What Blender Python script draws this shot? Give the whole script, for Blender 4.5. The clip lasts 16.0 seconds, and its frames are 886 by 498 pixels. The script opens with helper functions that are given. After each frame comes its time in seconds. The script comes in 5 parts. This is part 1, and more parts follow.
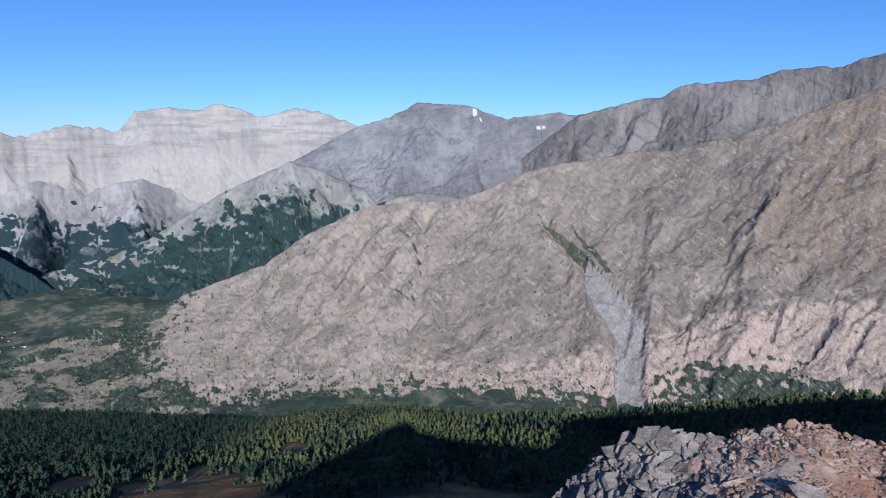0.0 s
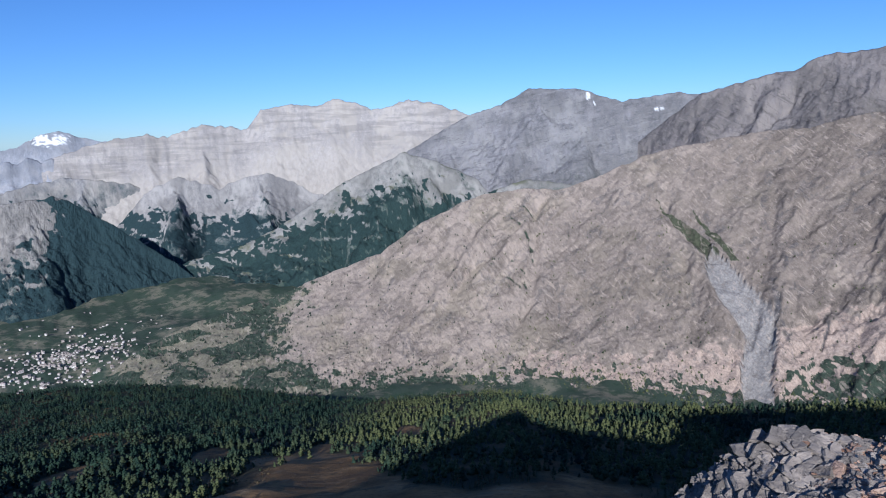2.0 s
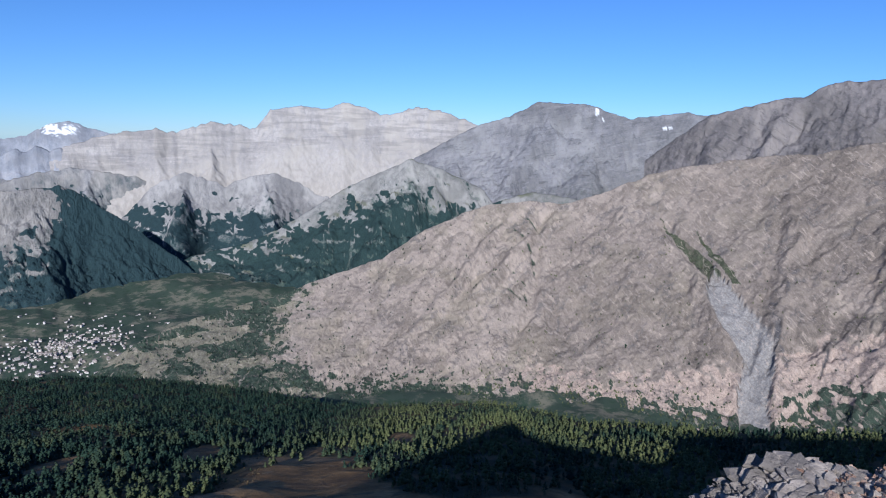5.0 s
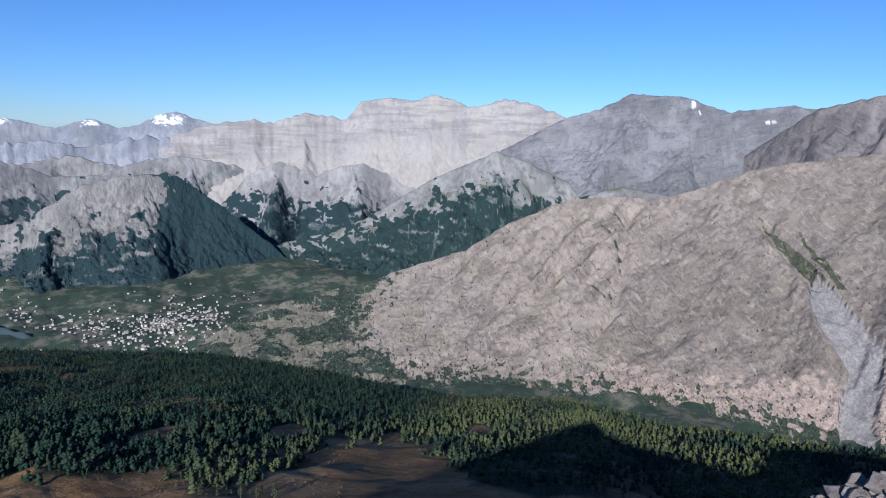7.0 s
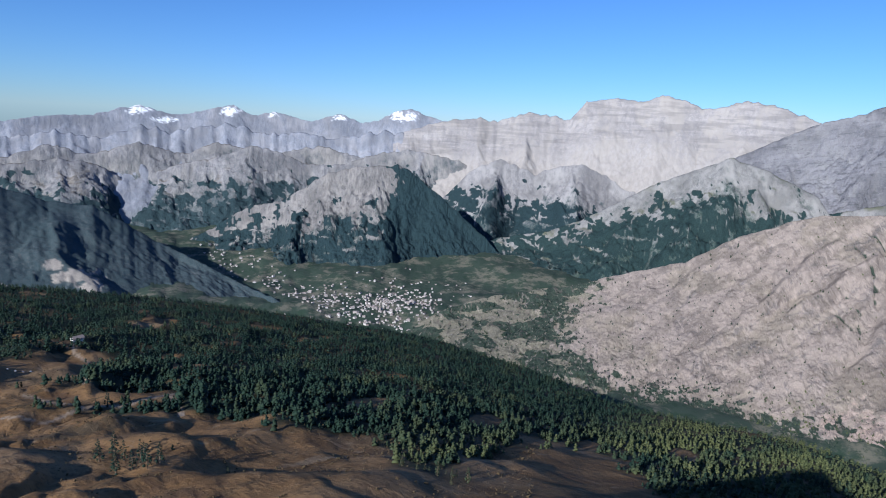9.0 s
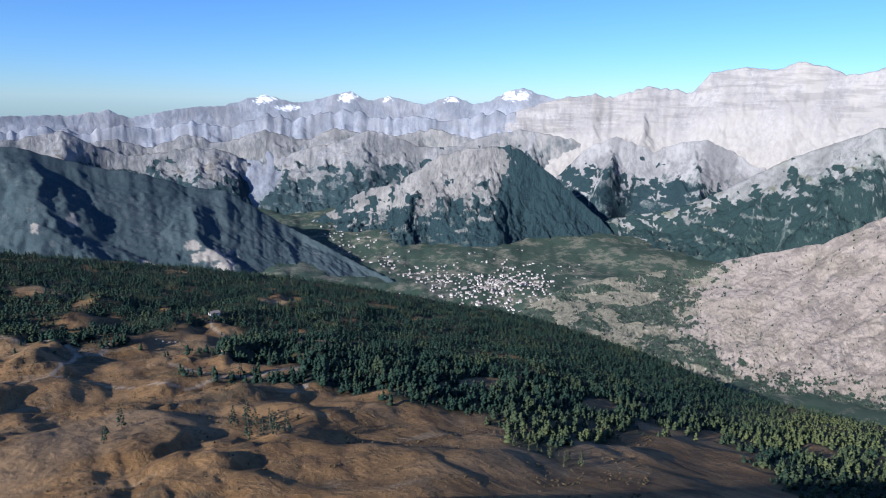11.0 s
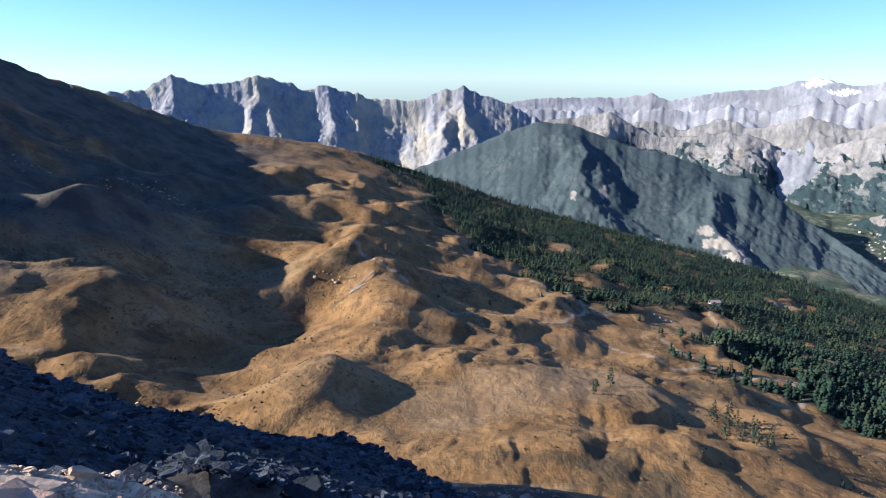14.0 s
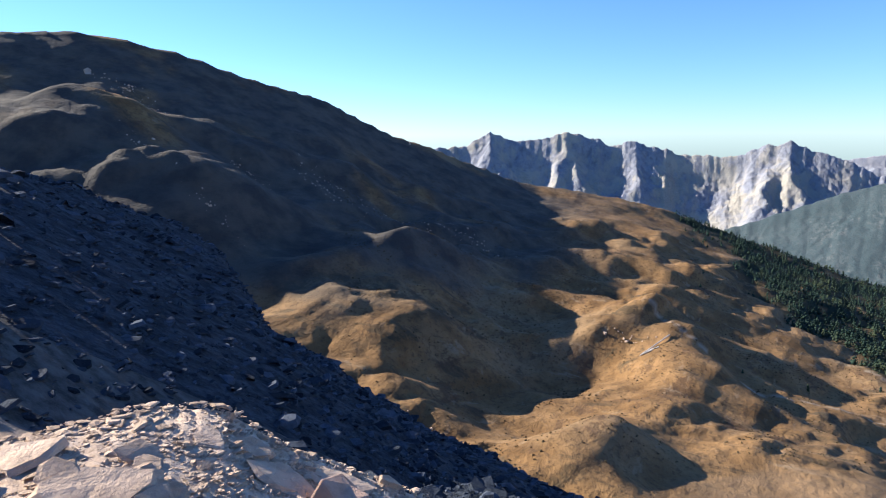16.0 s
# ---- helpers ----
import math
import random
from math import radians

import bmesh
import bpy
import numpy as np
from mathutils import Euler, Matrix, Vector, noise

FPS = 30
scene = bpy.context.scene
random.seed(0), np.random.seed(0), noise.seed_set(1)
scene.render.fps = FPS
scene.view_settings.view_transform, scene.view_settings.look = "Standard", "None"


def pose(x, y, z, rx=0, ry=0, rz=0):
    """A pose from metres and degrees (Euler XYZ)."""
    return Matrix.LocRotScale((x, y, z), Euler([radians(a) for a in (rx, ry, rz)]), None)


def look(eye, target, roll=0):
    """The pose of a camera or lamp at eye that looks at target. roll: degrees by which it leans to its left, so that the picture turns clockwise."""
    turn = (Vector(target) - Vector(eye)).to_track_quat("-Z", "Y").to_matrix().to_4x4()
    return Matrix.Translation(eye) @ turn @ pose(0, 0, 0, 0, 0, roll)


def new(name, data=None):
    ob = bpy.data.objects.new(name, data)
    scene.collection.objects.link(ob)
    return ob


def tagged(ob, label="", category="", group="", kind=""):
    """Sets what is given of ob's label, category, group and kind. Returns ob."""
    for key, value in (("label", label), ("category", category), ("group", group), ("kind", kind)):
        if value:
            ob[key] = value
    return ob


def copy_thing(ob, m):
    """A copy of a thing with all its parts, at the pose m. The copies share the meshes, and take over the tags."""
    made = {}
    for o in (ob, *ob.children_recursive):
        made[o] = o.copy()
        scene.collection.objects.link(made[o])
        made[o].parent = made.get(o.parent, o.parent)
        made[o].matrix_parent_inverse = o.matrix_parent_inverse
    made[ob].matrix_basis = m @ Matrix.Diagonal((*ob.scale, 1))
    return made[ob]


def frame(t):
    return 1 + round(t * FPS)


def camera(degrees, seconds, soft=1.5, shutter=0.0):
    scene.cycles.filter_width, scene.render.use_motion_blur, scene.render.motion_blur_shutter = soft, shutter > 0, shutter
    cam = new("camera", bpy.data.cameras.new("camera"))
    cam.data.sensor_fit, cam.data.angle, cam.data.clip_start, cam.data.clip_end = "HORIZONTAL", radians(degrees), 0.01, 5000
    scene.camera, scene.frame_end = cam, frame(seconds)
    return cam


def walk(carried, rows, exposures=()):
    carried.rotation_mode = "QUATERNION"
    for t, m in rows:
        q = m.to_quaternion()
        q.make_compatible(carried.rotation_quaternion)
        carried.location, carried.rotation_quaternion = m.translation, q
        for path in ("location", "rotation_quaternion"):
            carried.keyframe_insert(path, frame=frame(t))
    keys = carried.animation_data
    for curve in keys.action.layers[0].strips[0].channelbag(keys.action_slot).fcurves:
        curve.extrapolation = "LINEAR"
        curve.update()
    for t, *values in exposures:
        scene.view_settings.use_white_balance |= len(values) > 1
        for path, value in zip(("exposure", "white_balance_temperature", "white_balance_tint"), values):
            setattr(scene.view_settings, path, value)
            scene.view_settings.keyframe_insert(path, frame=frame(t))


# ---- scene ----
cam = camera(69.35, 16.0, soft=1.1)

ROWS = [
    (0.0, -2.14, -9.51, -0.11), (0.5, 5.03, -10.07, -0.35), (1.0, 6.51, -11.45, -0.89),
    (1.5, 6.84, -11.00, -0.31), (2.0, 7.61, -10.42, 1.96), (2.5, 6.77, -9.36, -1.62),
    (3.0, 5.86, -9.22, -0.76), (3.5, 8.39, -9.07, -0.66), (4.0, 8.61, -8.53, -0.95),
    (4.2, 8.23, -8.74, -0.87), (6.3, 9.71, -10.64, -1.47), (6.5, 11.14, -10.82, -1.84),
    (7.0, 15.95, -10.48, -1.32), (7.5, 21.45, -10.50, -1.33), (8.0, 27.65, -10.67, -1.07),
    (8.5, 32.11, -11.47, -2.02), (8.7, 33.54, -11.35, -2.25), (10.8, 43.24, -12.79, -2.13),
    (11.0, 45.10, -13.17, -0.62), (11.5, 58.31, -13.94, -1.56), (12.0, 67.47, -15.16, -0.57),
    (12.5, 73.40, -15.27, -1.24), (13.0, 79.08, -15.12, -0.68), (13.5, 84.73, -14.61, -0.33),
    (14.0, 89.74, -14.92, -0.26), (14.5, 96.78, -14.68, -0.21), (15.0, 105.96, -14.18, -0.74),
    (15.5, 110.90, -10.37, -0.21), (16.0, 116.16, -10.10, 0.33),
]
# The holder turns on the summit with the arm held out; the ground there lies 1.65 m below the eye. Bearings run anticlockwise from +y.
ARM = 0.35
walk(cam, [(t, pose(-ARM * math.sin(radians(y)), ARM * math.cos(radians(y)), 0, 90 + p, r, y)) for t, y, p, r in ROWS],
     [(0, 0.3, 5500, 10), (8.5, 0.35, 5550, 10), (11, 0.72, 5600, 10), (12.5, 1.15, 5950, 10), (16, 1.4, 6350, 10)])

# ---- light ----
SUN_AZ, SUN_EL = 182.0, 24.5
sun_way = Vector((-math.sin(radians(SUN_AZ)) * math.cos(radians(SUN_EL)), math.cos(radians(SUN_AZ)) * math.cos(radians(SUN_EL)), math.sin(radians(SUN_EL))))
sun_data = bpy.data.lights.new("sun", "SUN")
sun_data.energy, sun_data.angle, sun_data.color = 5.0, radians(0.53), (1.0, 0.92, 0.82)
sun = new("sun", sun_data)
sun.matrix_world = look(sun_way * 100, (0, 0, 0))
world = bpy.data.worlds.new("sky")
scene.world = world
world.use_nodes = True
wn = world.node_tree
sky = wn.nodes.new("ShaderNodeTexSky")
sky.sky_type, sky.sun_disc = "NISHITA", False
sky.sun_elevation, sky.sun_rotation = radians(SUN_EL), radians(180)
sky.altitude, sky.air_density, sky.dust_density, sky.ozone_density = 2300, 1.2, 0.0, 4.0
tint = wn.nodes.new("ShaderNodeMix")
tint.data_type, tint.blend_type = "RGBA", "MULTIPLY"
tint.inputs[0].default_value, tint.inputs[7].default_value = 1.0, (0.70, 0.92, 1.27, 1)
wn.links.new(sky.outputs[0], tint.inputs[6])
wn.links.new(tint.outputs[2], wn.nodes["Background"].inputs["Color"])
wn.nodes["Background"].inputs["Strength"].default_value = 0.07


# ---- numbers: noise and curves ----
def _hash(ix, iy, seed):
    h = (ix.astype(np.int64) * 374761393 + iy.astype(np.int64) * 668265263 + seed * 974711) & 0xFFFFFFFF
    h = ((h ^ (h >> 13)) * 1274126177) & 0xFFFFFFFF
    return (h ^ (h >> 16)) & 0xFFFF


def perlin(x, y, seed=0):
    x, y = np.broadcast_arrays(np.asarray(x, float), np.asarray(y, float))
    x0, y0 = np.floor(x), np.floor(y)
    fx, fy = x - x0, y - y0
    u, v = fx * fx * fx * (fx * (fx * 6 - 15) + 10), fy * fy * fy * (fy * (fy * 6 - 15) + 10)
    out = 0
    for dx in (0, 1):
        for dy in (0, 1):
            a = _hash(x0 + dx, y0 + dy, seed) * (2 * np.pi / 65536)
            g = np.cos(a) * (fx - dx) + np.sin(a) * (fy - dy)
            out = out + g * (u if dx else 1 - u) * (v if dy else 1 - v)
    return out * 1.5


def fbm(x, y, octaves=4, seed=0, gain=0.5):
    out, amp = 0, 1.0
    for i in range(octaves):
        out = out + amp * perlin(x * 2 ** i, y * 2 ** i, seed + i * 17)
        amp *= gain
    return out


def ridged(x, y, octaves=4, seed=0, gain=0.5):
    """0 on the ribs, towards 1 in the gullies."""
    out, amp, total = 0, 1.0, 0
    for i in range(octaves):
        out = out + amp * np.abs(perlin(x * 2 ** i, y * 2 ** i, seed + i * 17))
        total += amp
        amp *= gain
    return np.clip(out / total * 1.7, 0, 1.5)


def step(a, b, x):
    t = np.clip((x - a) / (b - a), 0, 1)
    return t * t * (3 - 2 * t)


def curve(az, pairs):
    """Straight lines through (bearing, value) pairs."""
    p = sorted(pairs)
    return np.interp(az, [q[0] for q in p], [q[1] for q in p])


def rounded(az, pairs, soft=2.0):
    """The same with its corners rounded over a few degrees."""
    return sum(curve(az + d * soft, pairs) * w for d, w in ((-1, 0.25), (-0.5, 0.25), (0.5, 0.25), (1, 0.25)))


def tan_d(a):
    return np.tan(np.radians(a))


# ---- mesh helpers ----
def mesh_np(name, verts, faces, material, smooth=True, values=None):
    """A mesh object from arrays of corners and of faces with equal numbers of corners."""
    me = bpy.data.meshes.new(name)
    verts, faces = np.asarray(verts, np.float32), np.asarray(faces, np.int32)
    n, k = faces.shape
    me.vertices.add(len(verts))
    me.vertices.foreach_set("co", verts.ravel())
    me.loops.add(n * k)
    me.loops.foreach_set("vertex_index", faces.ravel())
    me.polygons.add(n)
    me.polygons.foreach_set("loop_start", np.arange(0, n * k, k, dtype=np.int32))
    me.polygons.foreach_set("use_smooth", np.full(n, smooth))
    for key, val in (values or {}).items():
        me.attributes.new(key, "FLOAT", "POINT").data.foreach_set("value", np.asarray(val, np.float32).ravel())
    me.update(calc_edges=True)
    me.materials.append(material)
    return me


def grid_faces(rows, cols, closed=False):
    i, j = np.meshgrid(np.arange(rows - 1), np.arange(cols if closed else cols - 1), indexing="ij")
    jn = (j + 1) % cols
    return np.stack([i * cols + j, i * cols + jn, (i + 1) * cols + jn, (i + 1) * cols + j], -1).reshape(-1, 4)


def part(name, bm, material, parent, label=""):
    me = bpy.data.meshes.new(name)
    bm.to_mesh(me)
    bm.free()
    me.materials.append(material)
    ob = new(name, me)
    ob.parent = parent
    return tagged(ob, label)


# ---- materials ----
class Net:
    def __init__(self, name, rough=0.9):
        self.m = bpy.data.materials.new(name)
        self.m.use_nodes = True
        self.t = self.m.node_tree
        self.b = self.t.nodes["Principled BSDF"]
        self.b.inputs["Roughness"].default_value = rough
        self.b.inputs["Specular IOR Level"].default_value = 0.15
        self.co = self.t.nodes.new("ShaderNodeTexCoord").outputs["Object"]

    def node(self, kind, **ins):
        n = self.t.nodes.new(kind)
        for k, v in ins.items():
            self.put(n.inputs[k], v)
        return n

    def put(self, sock, v):
        if isinstance(v, bpy.types.NodeSocket):
            self.t.links.new(v, sock)
        elif isinstance(v, tuple) and len(v) == 3 and sock.type == "RGBA":
            sock.default_value = (*v, 1)
        else:
            sock.default_value = v

    def scaled(self, s, turn=0.0):
        n = self.t.nodes.new("ShaderNodeMapping")
        self.t.links.new(self.co, n.inputs["Vector"])
        n.inputs["Scale"].default_value = s
        n.inputs["Rotation"].default_value = (0, 0, radians(turn)) if not isinstance(turn, tuple) else tuple(radians(a) for a in turn)
        return n.outputs[0]

    def lined(self, turn, s):
        """Coordinates turned about the y axis and then stretched."""
        a, b = self.t.nodes.new("ShaderNodeMapping"), self.t.nodes.new("ShaderNodeMapping")
        self.t.links.new(self.co, a.inputs["Vector"])
        a.inputs["Rotation"].default_value = (0, radians(turn), 0)
        self.t.links.new(a.outputs[0], b.inputs["Vector"])
        b.inputs["Scale"].default_value = s
        return b.outputs[0]

    def noise(self, scale, detail=5, rough=0.6, vector=None, distortion=0.0):
        n = self.node("ShaderNodeTexNoise", Scale=scale, Detail=detail, Roughness=rough, Distortion=distortion)
        self.t.links.new(vector or self.co, n.inputs["Vector"])
        return n.outputs["Fac"]

    def crag(self, scale, detail=7, vector=None):
        """Sharp-crested relief, high on its crests."""
        n = self.node("ShaderNodeTexNoise")
        n.noise_type = "RIDGED_MULTIFRACTAL"
        n.normalize = False
        for key, val in (("Detail", detail), ("Roughness", 0.6), ("Lacunarity", 2.1), ("Offset", 1.0), ("Gain", 1.6)):
            n.inputs[key].default_value = val
        n.inputs["Scale"].default_value = scale
        self.t.links.new(vector or self.co, n.inputs["Vector"])
        return n.outputs["Fac"]

    def ramp(self, fac, a, b, lo=0.0, hi=1.0):
        n = self.t.nodes.new("ShaderNodeMapRange")
        n.interpolation_type = "SMOOTHSTEP"
        for k, v in (("Value", fac), ("From Min", a), ("From Max", b), ("To Min", lo), ("To Max", hi)):
            self.put(n.inputs[k], v)
        return n.outputs[0]

    def mix(self, fac, a, b, mode="MIX"):
        n = self.t.nodes.new("ShaderNodeMix")
        n.data_type, n.blend_type = "RGBA", mode
        self.put(n.inputs[0], fac)
        self.put(n.inputs[6], a)
        self.put(n.inputs[7], b)
        return n.outputs[2]

    def math(self, op, a, b=0.0):
        n = self.t.nodes.new("ShaderNodeMath")
        n.operation = op
        self.put(n.inputs[0], a)
        self.put(n.inputs[1], b)
        return n.outputs[0]

    def attr(self, name):
        n = self.t.nodes.new("ShaderNodeAttribute")
        n.attribute_name = name
        return n.outputs["Fac"]

    def up(self):
        g = self.t.nodes.new("ShaderNodeNewGeometry")
        s = self.t.nodes.new("ShaderNodeSeparateXYZ")
        self.t.links.new(g.outputs["Normal"], s.inputs[0])
        return s.outputs[2]

    def bump(self, *layers):
        """Layers of (height, metres)."""
        last = None
        for h, d in layers:
            n = self.t.nodes.new("ShaderNodeBump")
            self.put(n.inputs["Height"], h)
            n.inputs["Distance"].default_value = d
            n.inputs["Strength"].default_value = 1.0
            if last:
                self.t.links.new(last, n.inputs["Normal"])
            last = n.outputs[0]
        self.t.links.new(last, self.b.inputs["Normal"])

    def done(self, colour):
        self.put(self.b.inputs["Base Color"], colour)
        return self.m


def mountain_material(name, rock, rock_dark, veg, veg_lo, veg_hi, scree=None, size=1.0, meadow=None, strata=0.0, lines=None, extra=(), soft=False, crags=0.4, ribs=0.55, relief=1.0, tones=0.5, smooth="", bare=0.0):
    """Bare rock with scree and a cover of woods or turf that thickens from height veg_hi down to veg_lo (0 foot, 1 crest)."""
    n = Net(name)
    big, mid, fine = n.noise(0.004 / size, 5), n.noise(0.024 / size, 6, 0.65, n.scaled((1.0, 1.0, 0.5))), n.noise(0.13 / size, 5, 0.7, n.scaled((1.0, 1.0, 0.6)))
    c = n.mix(n.ramp(mid, 0.36, 0.64), rock_dark, rock)
    c = n.mix(n.ramp(fine, 0.5, 0.62, 0.0, 0.55), c, tuple(min(1, v * 1.25) for v in rock))
    h, g = n.attr("height"), n.attr("gully")
    crag = n.crag(0.016 / size, 8, n.scaled((1.0, 1.0, 0.42)))
    # Shade put into the colour: crag hollows darker, crests lighter.
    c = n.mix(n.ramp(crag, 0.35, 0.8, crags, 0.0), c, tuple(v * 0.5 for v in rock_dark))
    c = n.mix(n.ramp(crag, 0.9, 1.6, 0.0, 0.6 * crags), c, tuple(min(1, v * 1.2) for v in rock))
    if scree:
        c = n.mix(n.math("MULTIPLY", n.ramp(n.math("ADD", g, n.math("MULTIPLY", fine, 0.3)), 0.45, 0.85), n.ramp(big, 0.35, 0.55)), c, scree)
    if strata:
        strata = n.ramp(h, 0.79, 0.88, 0.0, strata)
        band = n.noise(0.02 / size, 4, 0.6, n.scaled((0.12, 0.12, 1.0)))
        c = n.mix(n.math("MULTIPLY", n.ramp(band, 0.45, 0.6), strata), c, tuple(v * 0.6 for v in rock_dark))
    if meadow:
        c = n.mix(n.math("MULTIPLY", n.ramp(big, 0.48, 0.62), n.ramp(n.up(), 0.55, 0.8)), c, meadow)
    cover = n.math("ADD", n.math("ADD", h, n.math("MULTIPLY", n.math("SUBTRACT", big, 0.5), 0.8)), n.math("MULTIPLY", n.math("SUBTRACT", mid, 0.5), 0.6))
    cover = n.math("SUBTRACT", cover, n.math("MULTIPLY", n.math("SUBTRACT", g, 0.4), 0.45))
    woods = n.ramp(cover, veg_lo, veg_hi, 1.0, 0.0)
    spots = n.ramp(n.noise(0.16 / size, 3, 0.7), 0.42, 0.6, 0.7, 1.0)
    tone = n.ramp(n.noise(0.0026 / size, 4, 0.6), 0.42, 0.6, 0.0, tones)
    c = n.mix(tone, c, tuple(0.6 * v for v in rock_dark))
    if soft:
        c = n.mix(0.42, c, n.mix(n.ramp(big, 0.35, 0.65), tuple(0.88 * v for v in rock), tuple(1.05 * v for v in rock)))
    vcol = n.mix(n.ramp(fine, 0.35, 0.7), tuple(v * 0.7 for v in veg), tuple(min(1, v * 1.35) for v in veg))
    c = n.mix(n.math("MULTIPLY", woods, spots), c, vcol)
    if ribs:
        c = n.mix(n.math("MULTIPLY", n.attr("couloir"), n.ramp(fine, 0.3, 0.6, 0.3 * ribs, ribs)), c, scree or rock)
    if bare:
        streaks = n.noise(0.03 / size, 4, 0.6, n.scaled((1.0, 1.0, 0.12)))
        apron = n.ramp(n.math("ADD", h, n.math("MULTIPLY", n.math("SUBTRACT", mid, 0.5), 0.45)), bare - 0.1, bare + 0.06, 0.9, 0.0)
        c = n.mix(apron, c, n.mix(n.ramp(streaks, 0.35, 0.65), tuple(v * 0.84 for v in scree), scree))
    for key, colour in extra:
        share = n.attr(key)
        if key in ("blush", "foot", "woods", "strip"):
            share = n.math("MULTIPLY", n.ramp(n.math("ADD", share, n.math("MULTIPLY", n.math("SUBTRACT", fine, 0.5), 0.9)), 0.38, 0.62), n.ramp(share, 0.0, 0.8))
        c = n.mix(share, c, n.mix(n.ramp(fine, 0.4, 0.6), tuple(v * 0.75 for v in colour), tuple(v * 1.1 for v in colour)))
    bumps = [(mid, 3.0 * size * relief), (fine, 2.2 * size * relief), (n.noise(0.35 / size, 6, 0.75), 1.4 * size * relief), (crag, 9 * size * crags)]
    if lines:
        turn, much = lines
        band = n.noise(0.06 / size, 8, 0.72, n.lined(turn, (0.16, 0.4, 1.0)), 0.6)
        c = n.mix(n.ramp(band, 0.55, 0.62, 0.0, 0.6), c, tuple(v * 0.62 for v in rock_dark))
        c = n.mix(n.ramp(band, 0.45, 0.38, 0.0, 0.5), c, tuple(min(1, v * 1.15) for v in rock))
        bumps.append((band, much))
    if smooth:
        keep = n.math("SUBTRACT", 1.0, n.attr(smooth))
        bumps = [(n.math("MULTIPLY", height, keep), d) for height, d in bumps]
    n.bump(*bumps)
    return n.done(c)


def ground_material():
    n = Net("moor_forest_and_valley_ground", 0.95)
    big, mid, fine, grain = n.noise(0.008, 4), n.noise(0.04, 6, 0.62), n.noise(0.35, 6, 0.7), n.noise(5.0, 5, 0.7)
    streak = n.noise(0.05, 6, 0.7, n.scaled((1.0, 0.3, 1.0), 12.0))
    moor = n.mix(n.ramp(mid, 0.3, 0.7), (0.142, 0.078, 0.031), (0.28, 0.163, 0.07))
    moor = n.mix(n.ramp(big, 0.5, 0.66, 0.0, 0.6), moor, (0.25, 0.172, 0.095))
    moor = n.mix(n.ramp(fine, 0.52, 0.62, 0.0, 0.6), moor, (0.085, 0.055, 0.03))
    moor = n.mix(n.ramp(streak, 0.56, 0.66, 0.0, 0.75), moor, (0.07, 0.052, 0.03))
    moor = n.mix(n.ramp(streak, 0.40, 0.33, 0.0, 0.6), moor, (0.3, 0.22, 0.135))
    moor = n.mix(n.ramp(n.noise(0.013, 6, 0.7), 0.56, 0.64, 0.0, 0.8), moor, (0.07, 0.055, 0.033))
    moor = n.mix(n.ramp(n.noise(0.035, 6, 0.75, n.scaled((0.5, 1.0, 1.0), 20.0)), 0.56, 0.63, 0.0, 0.7), moor, (0.095, 0.055, 0.03))
    moor = n.mix(n.ramp(n.noise(0.09, 5, 0.7, n.scaled((0.35, 1.0, 1.0), 30.0)), 0.6, 0.68, 0.0, 0.6), moor, (0.29, 0.2, 0.115))
    # A darker, greyer ground tone deepens the shade of the upper hill.
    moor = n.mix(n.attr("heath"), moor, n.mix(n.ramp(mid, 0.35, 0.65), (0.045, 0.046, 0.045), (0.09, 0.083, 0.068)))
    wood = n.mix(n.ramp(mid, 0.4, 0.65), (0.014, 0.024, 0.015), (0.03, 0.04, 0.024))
    val = n.mix(n.ramp(n.noise(0.009, 7, 0.68), 0.48, 0.6), (0.048, 0.07, 0.05), (0.165, 0.158, 0.115))
    val = n.mix(n.ramp(n.noise(0.03, 6, 0.7), 0.52, 0.58, 0.0, 0.75), val, (0.03, 0.056, 0.034))
    # Near-black blue stone: the deep shade of the slope is put into its colour.
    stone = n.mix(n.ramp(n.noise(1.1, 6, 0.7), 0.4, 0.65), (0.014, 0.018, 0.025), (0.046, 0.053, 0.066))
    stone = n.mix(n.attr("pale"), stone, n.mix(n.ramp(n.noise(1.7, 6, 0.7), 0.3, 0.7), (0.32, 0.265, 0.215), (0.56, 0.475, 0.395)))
    red = n.mix(n.ramp(n.noise(0.9, 6, 0.7), 0.35, 0.65), (0.3, 0.15, 0.09), (0.42, 0.27, 0.2))
    stone = n.mix(n.attr("red"), stone, red)
    dirt = n.mix(n.ramp(mid, 0.4, 0.6), (0.27, 0.2, 0.135), (0.36, 0.28, 0.195))
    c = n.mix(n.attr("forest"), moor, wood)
    c = n.mix(n.attr("bare"), c, n.mix(n.ramp(mid, 0.3, 0.7), (0.19, 0.125, 0.068), (0.25, 0.17, 0.1)))
    c = n.mix(n.attr("track"), c, dirt)
    c = n.mix(n.attr("valley"), c, val)
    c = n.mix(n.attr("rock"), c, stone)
    ledge = n.noise(0.11, 5, 0.65, n.scaled((0.45, 1.0, 2.6), 25.0), 0.5)
    n.bump((mid, 1.6), (ledge, 1.0), (fine, 0.7), (grain, 0.04))
    return n.done(c)


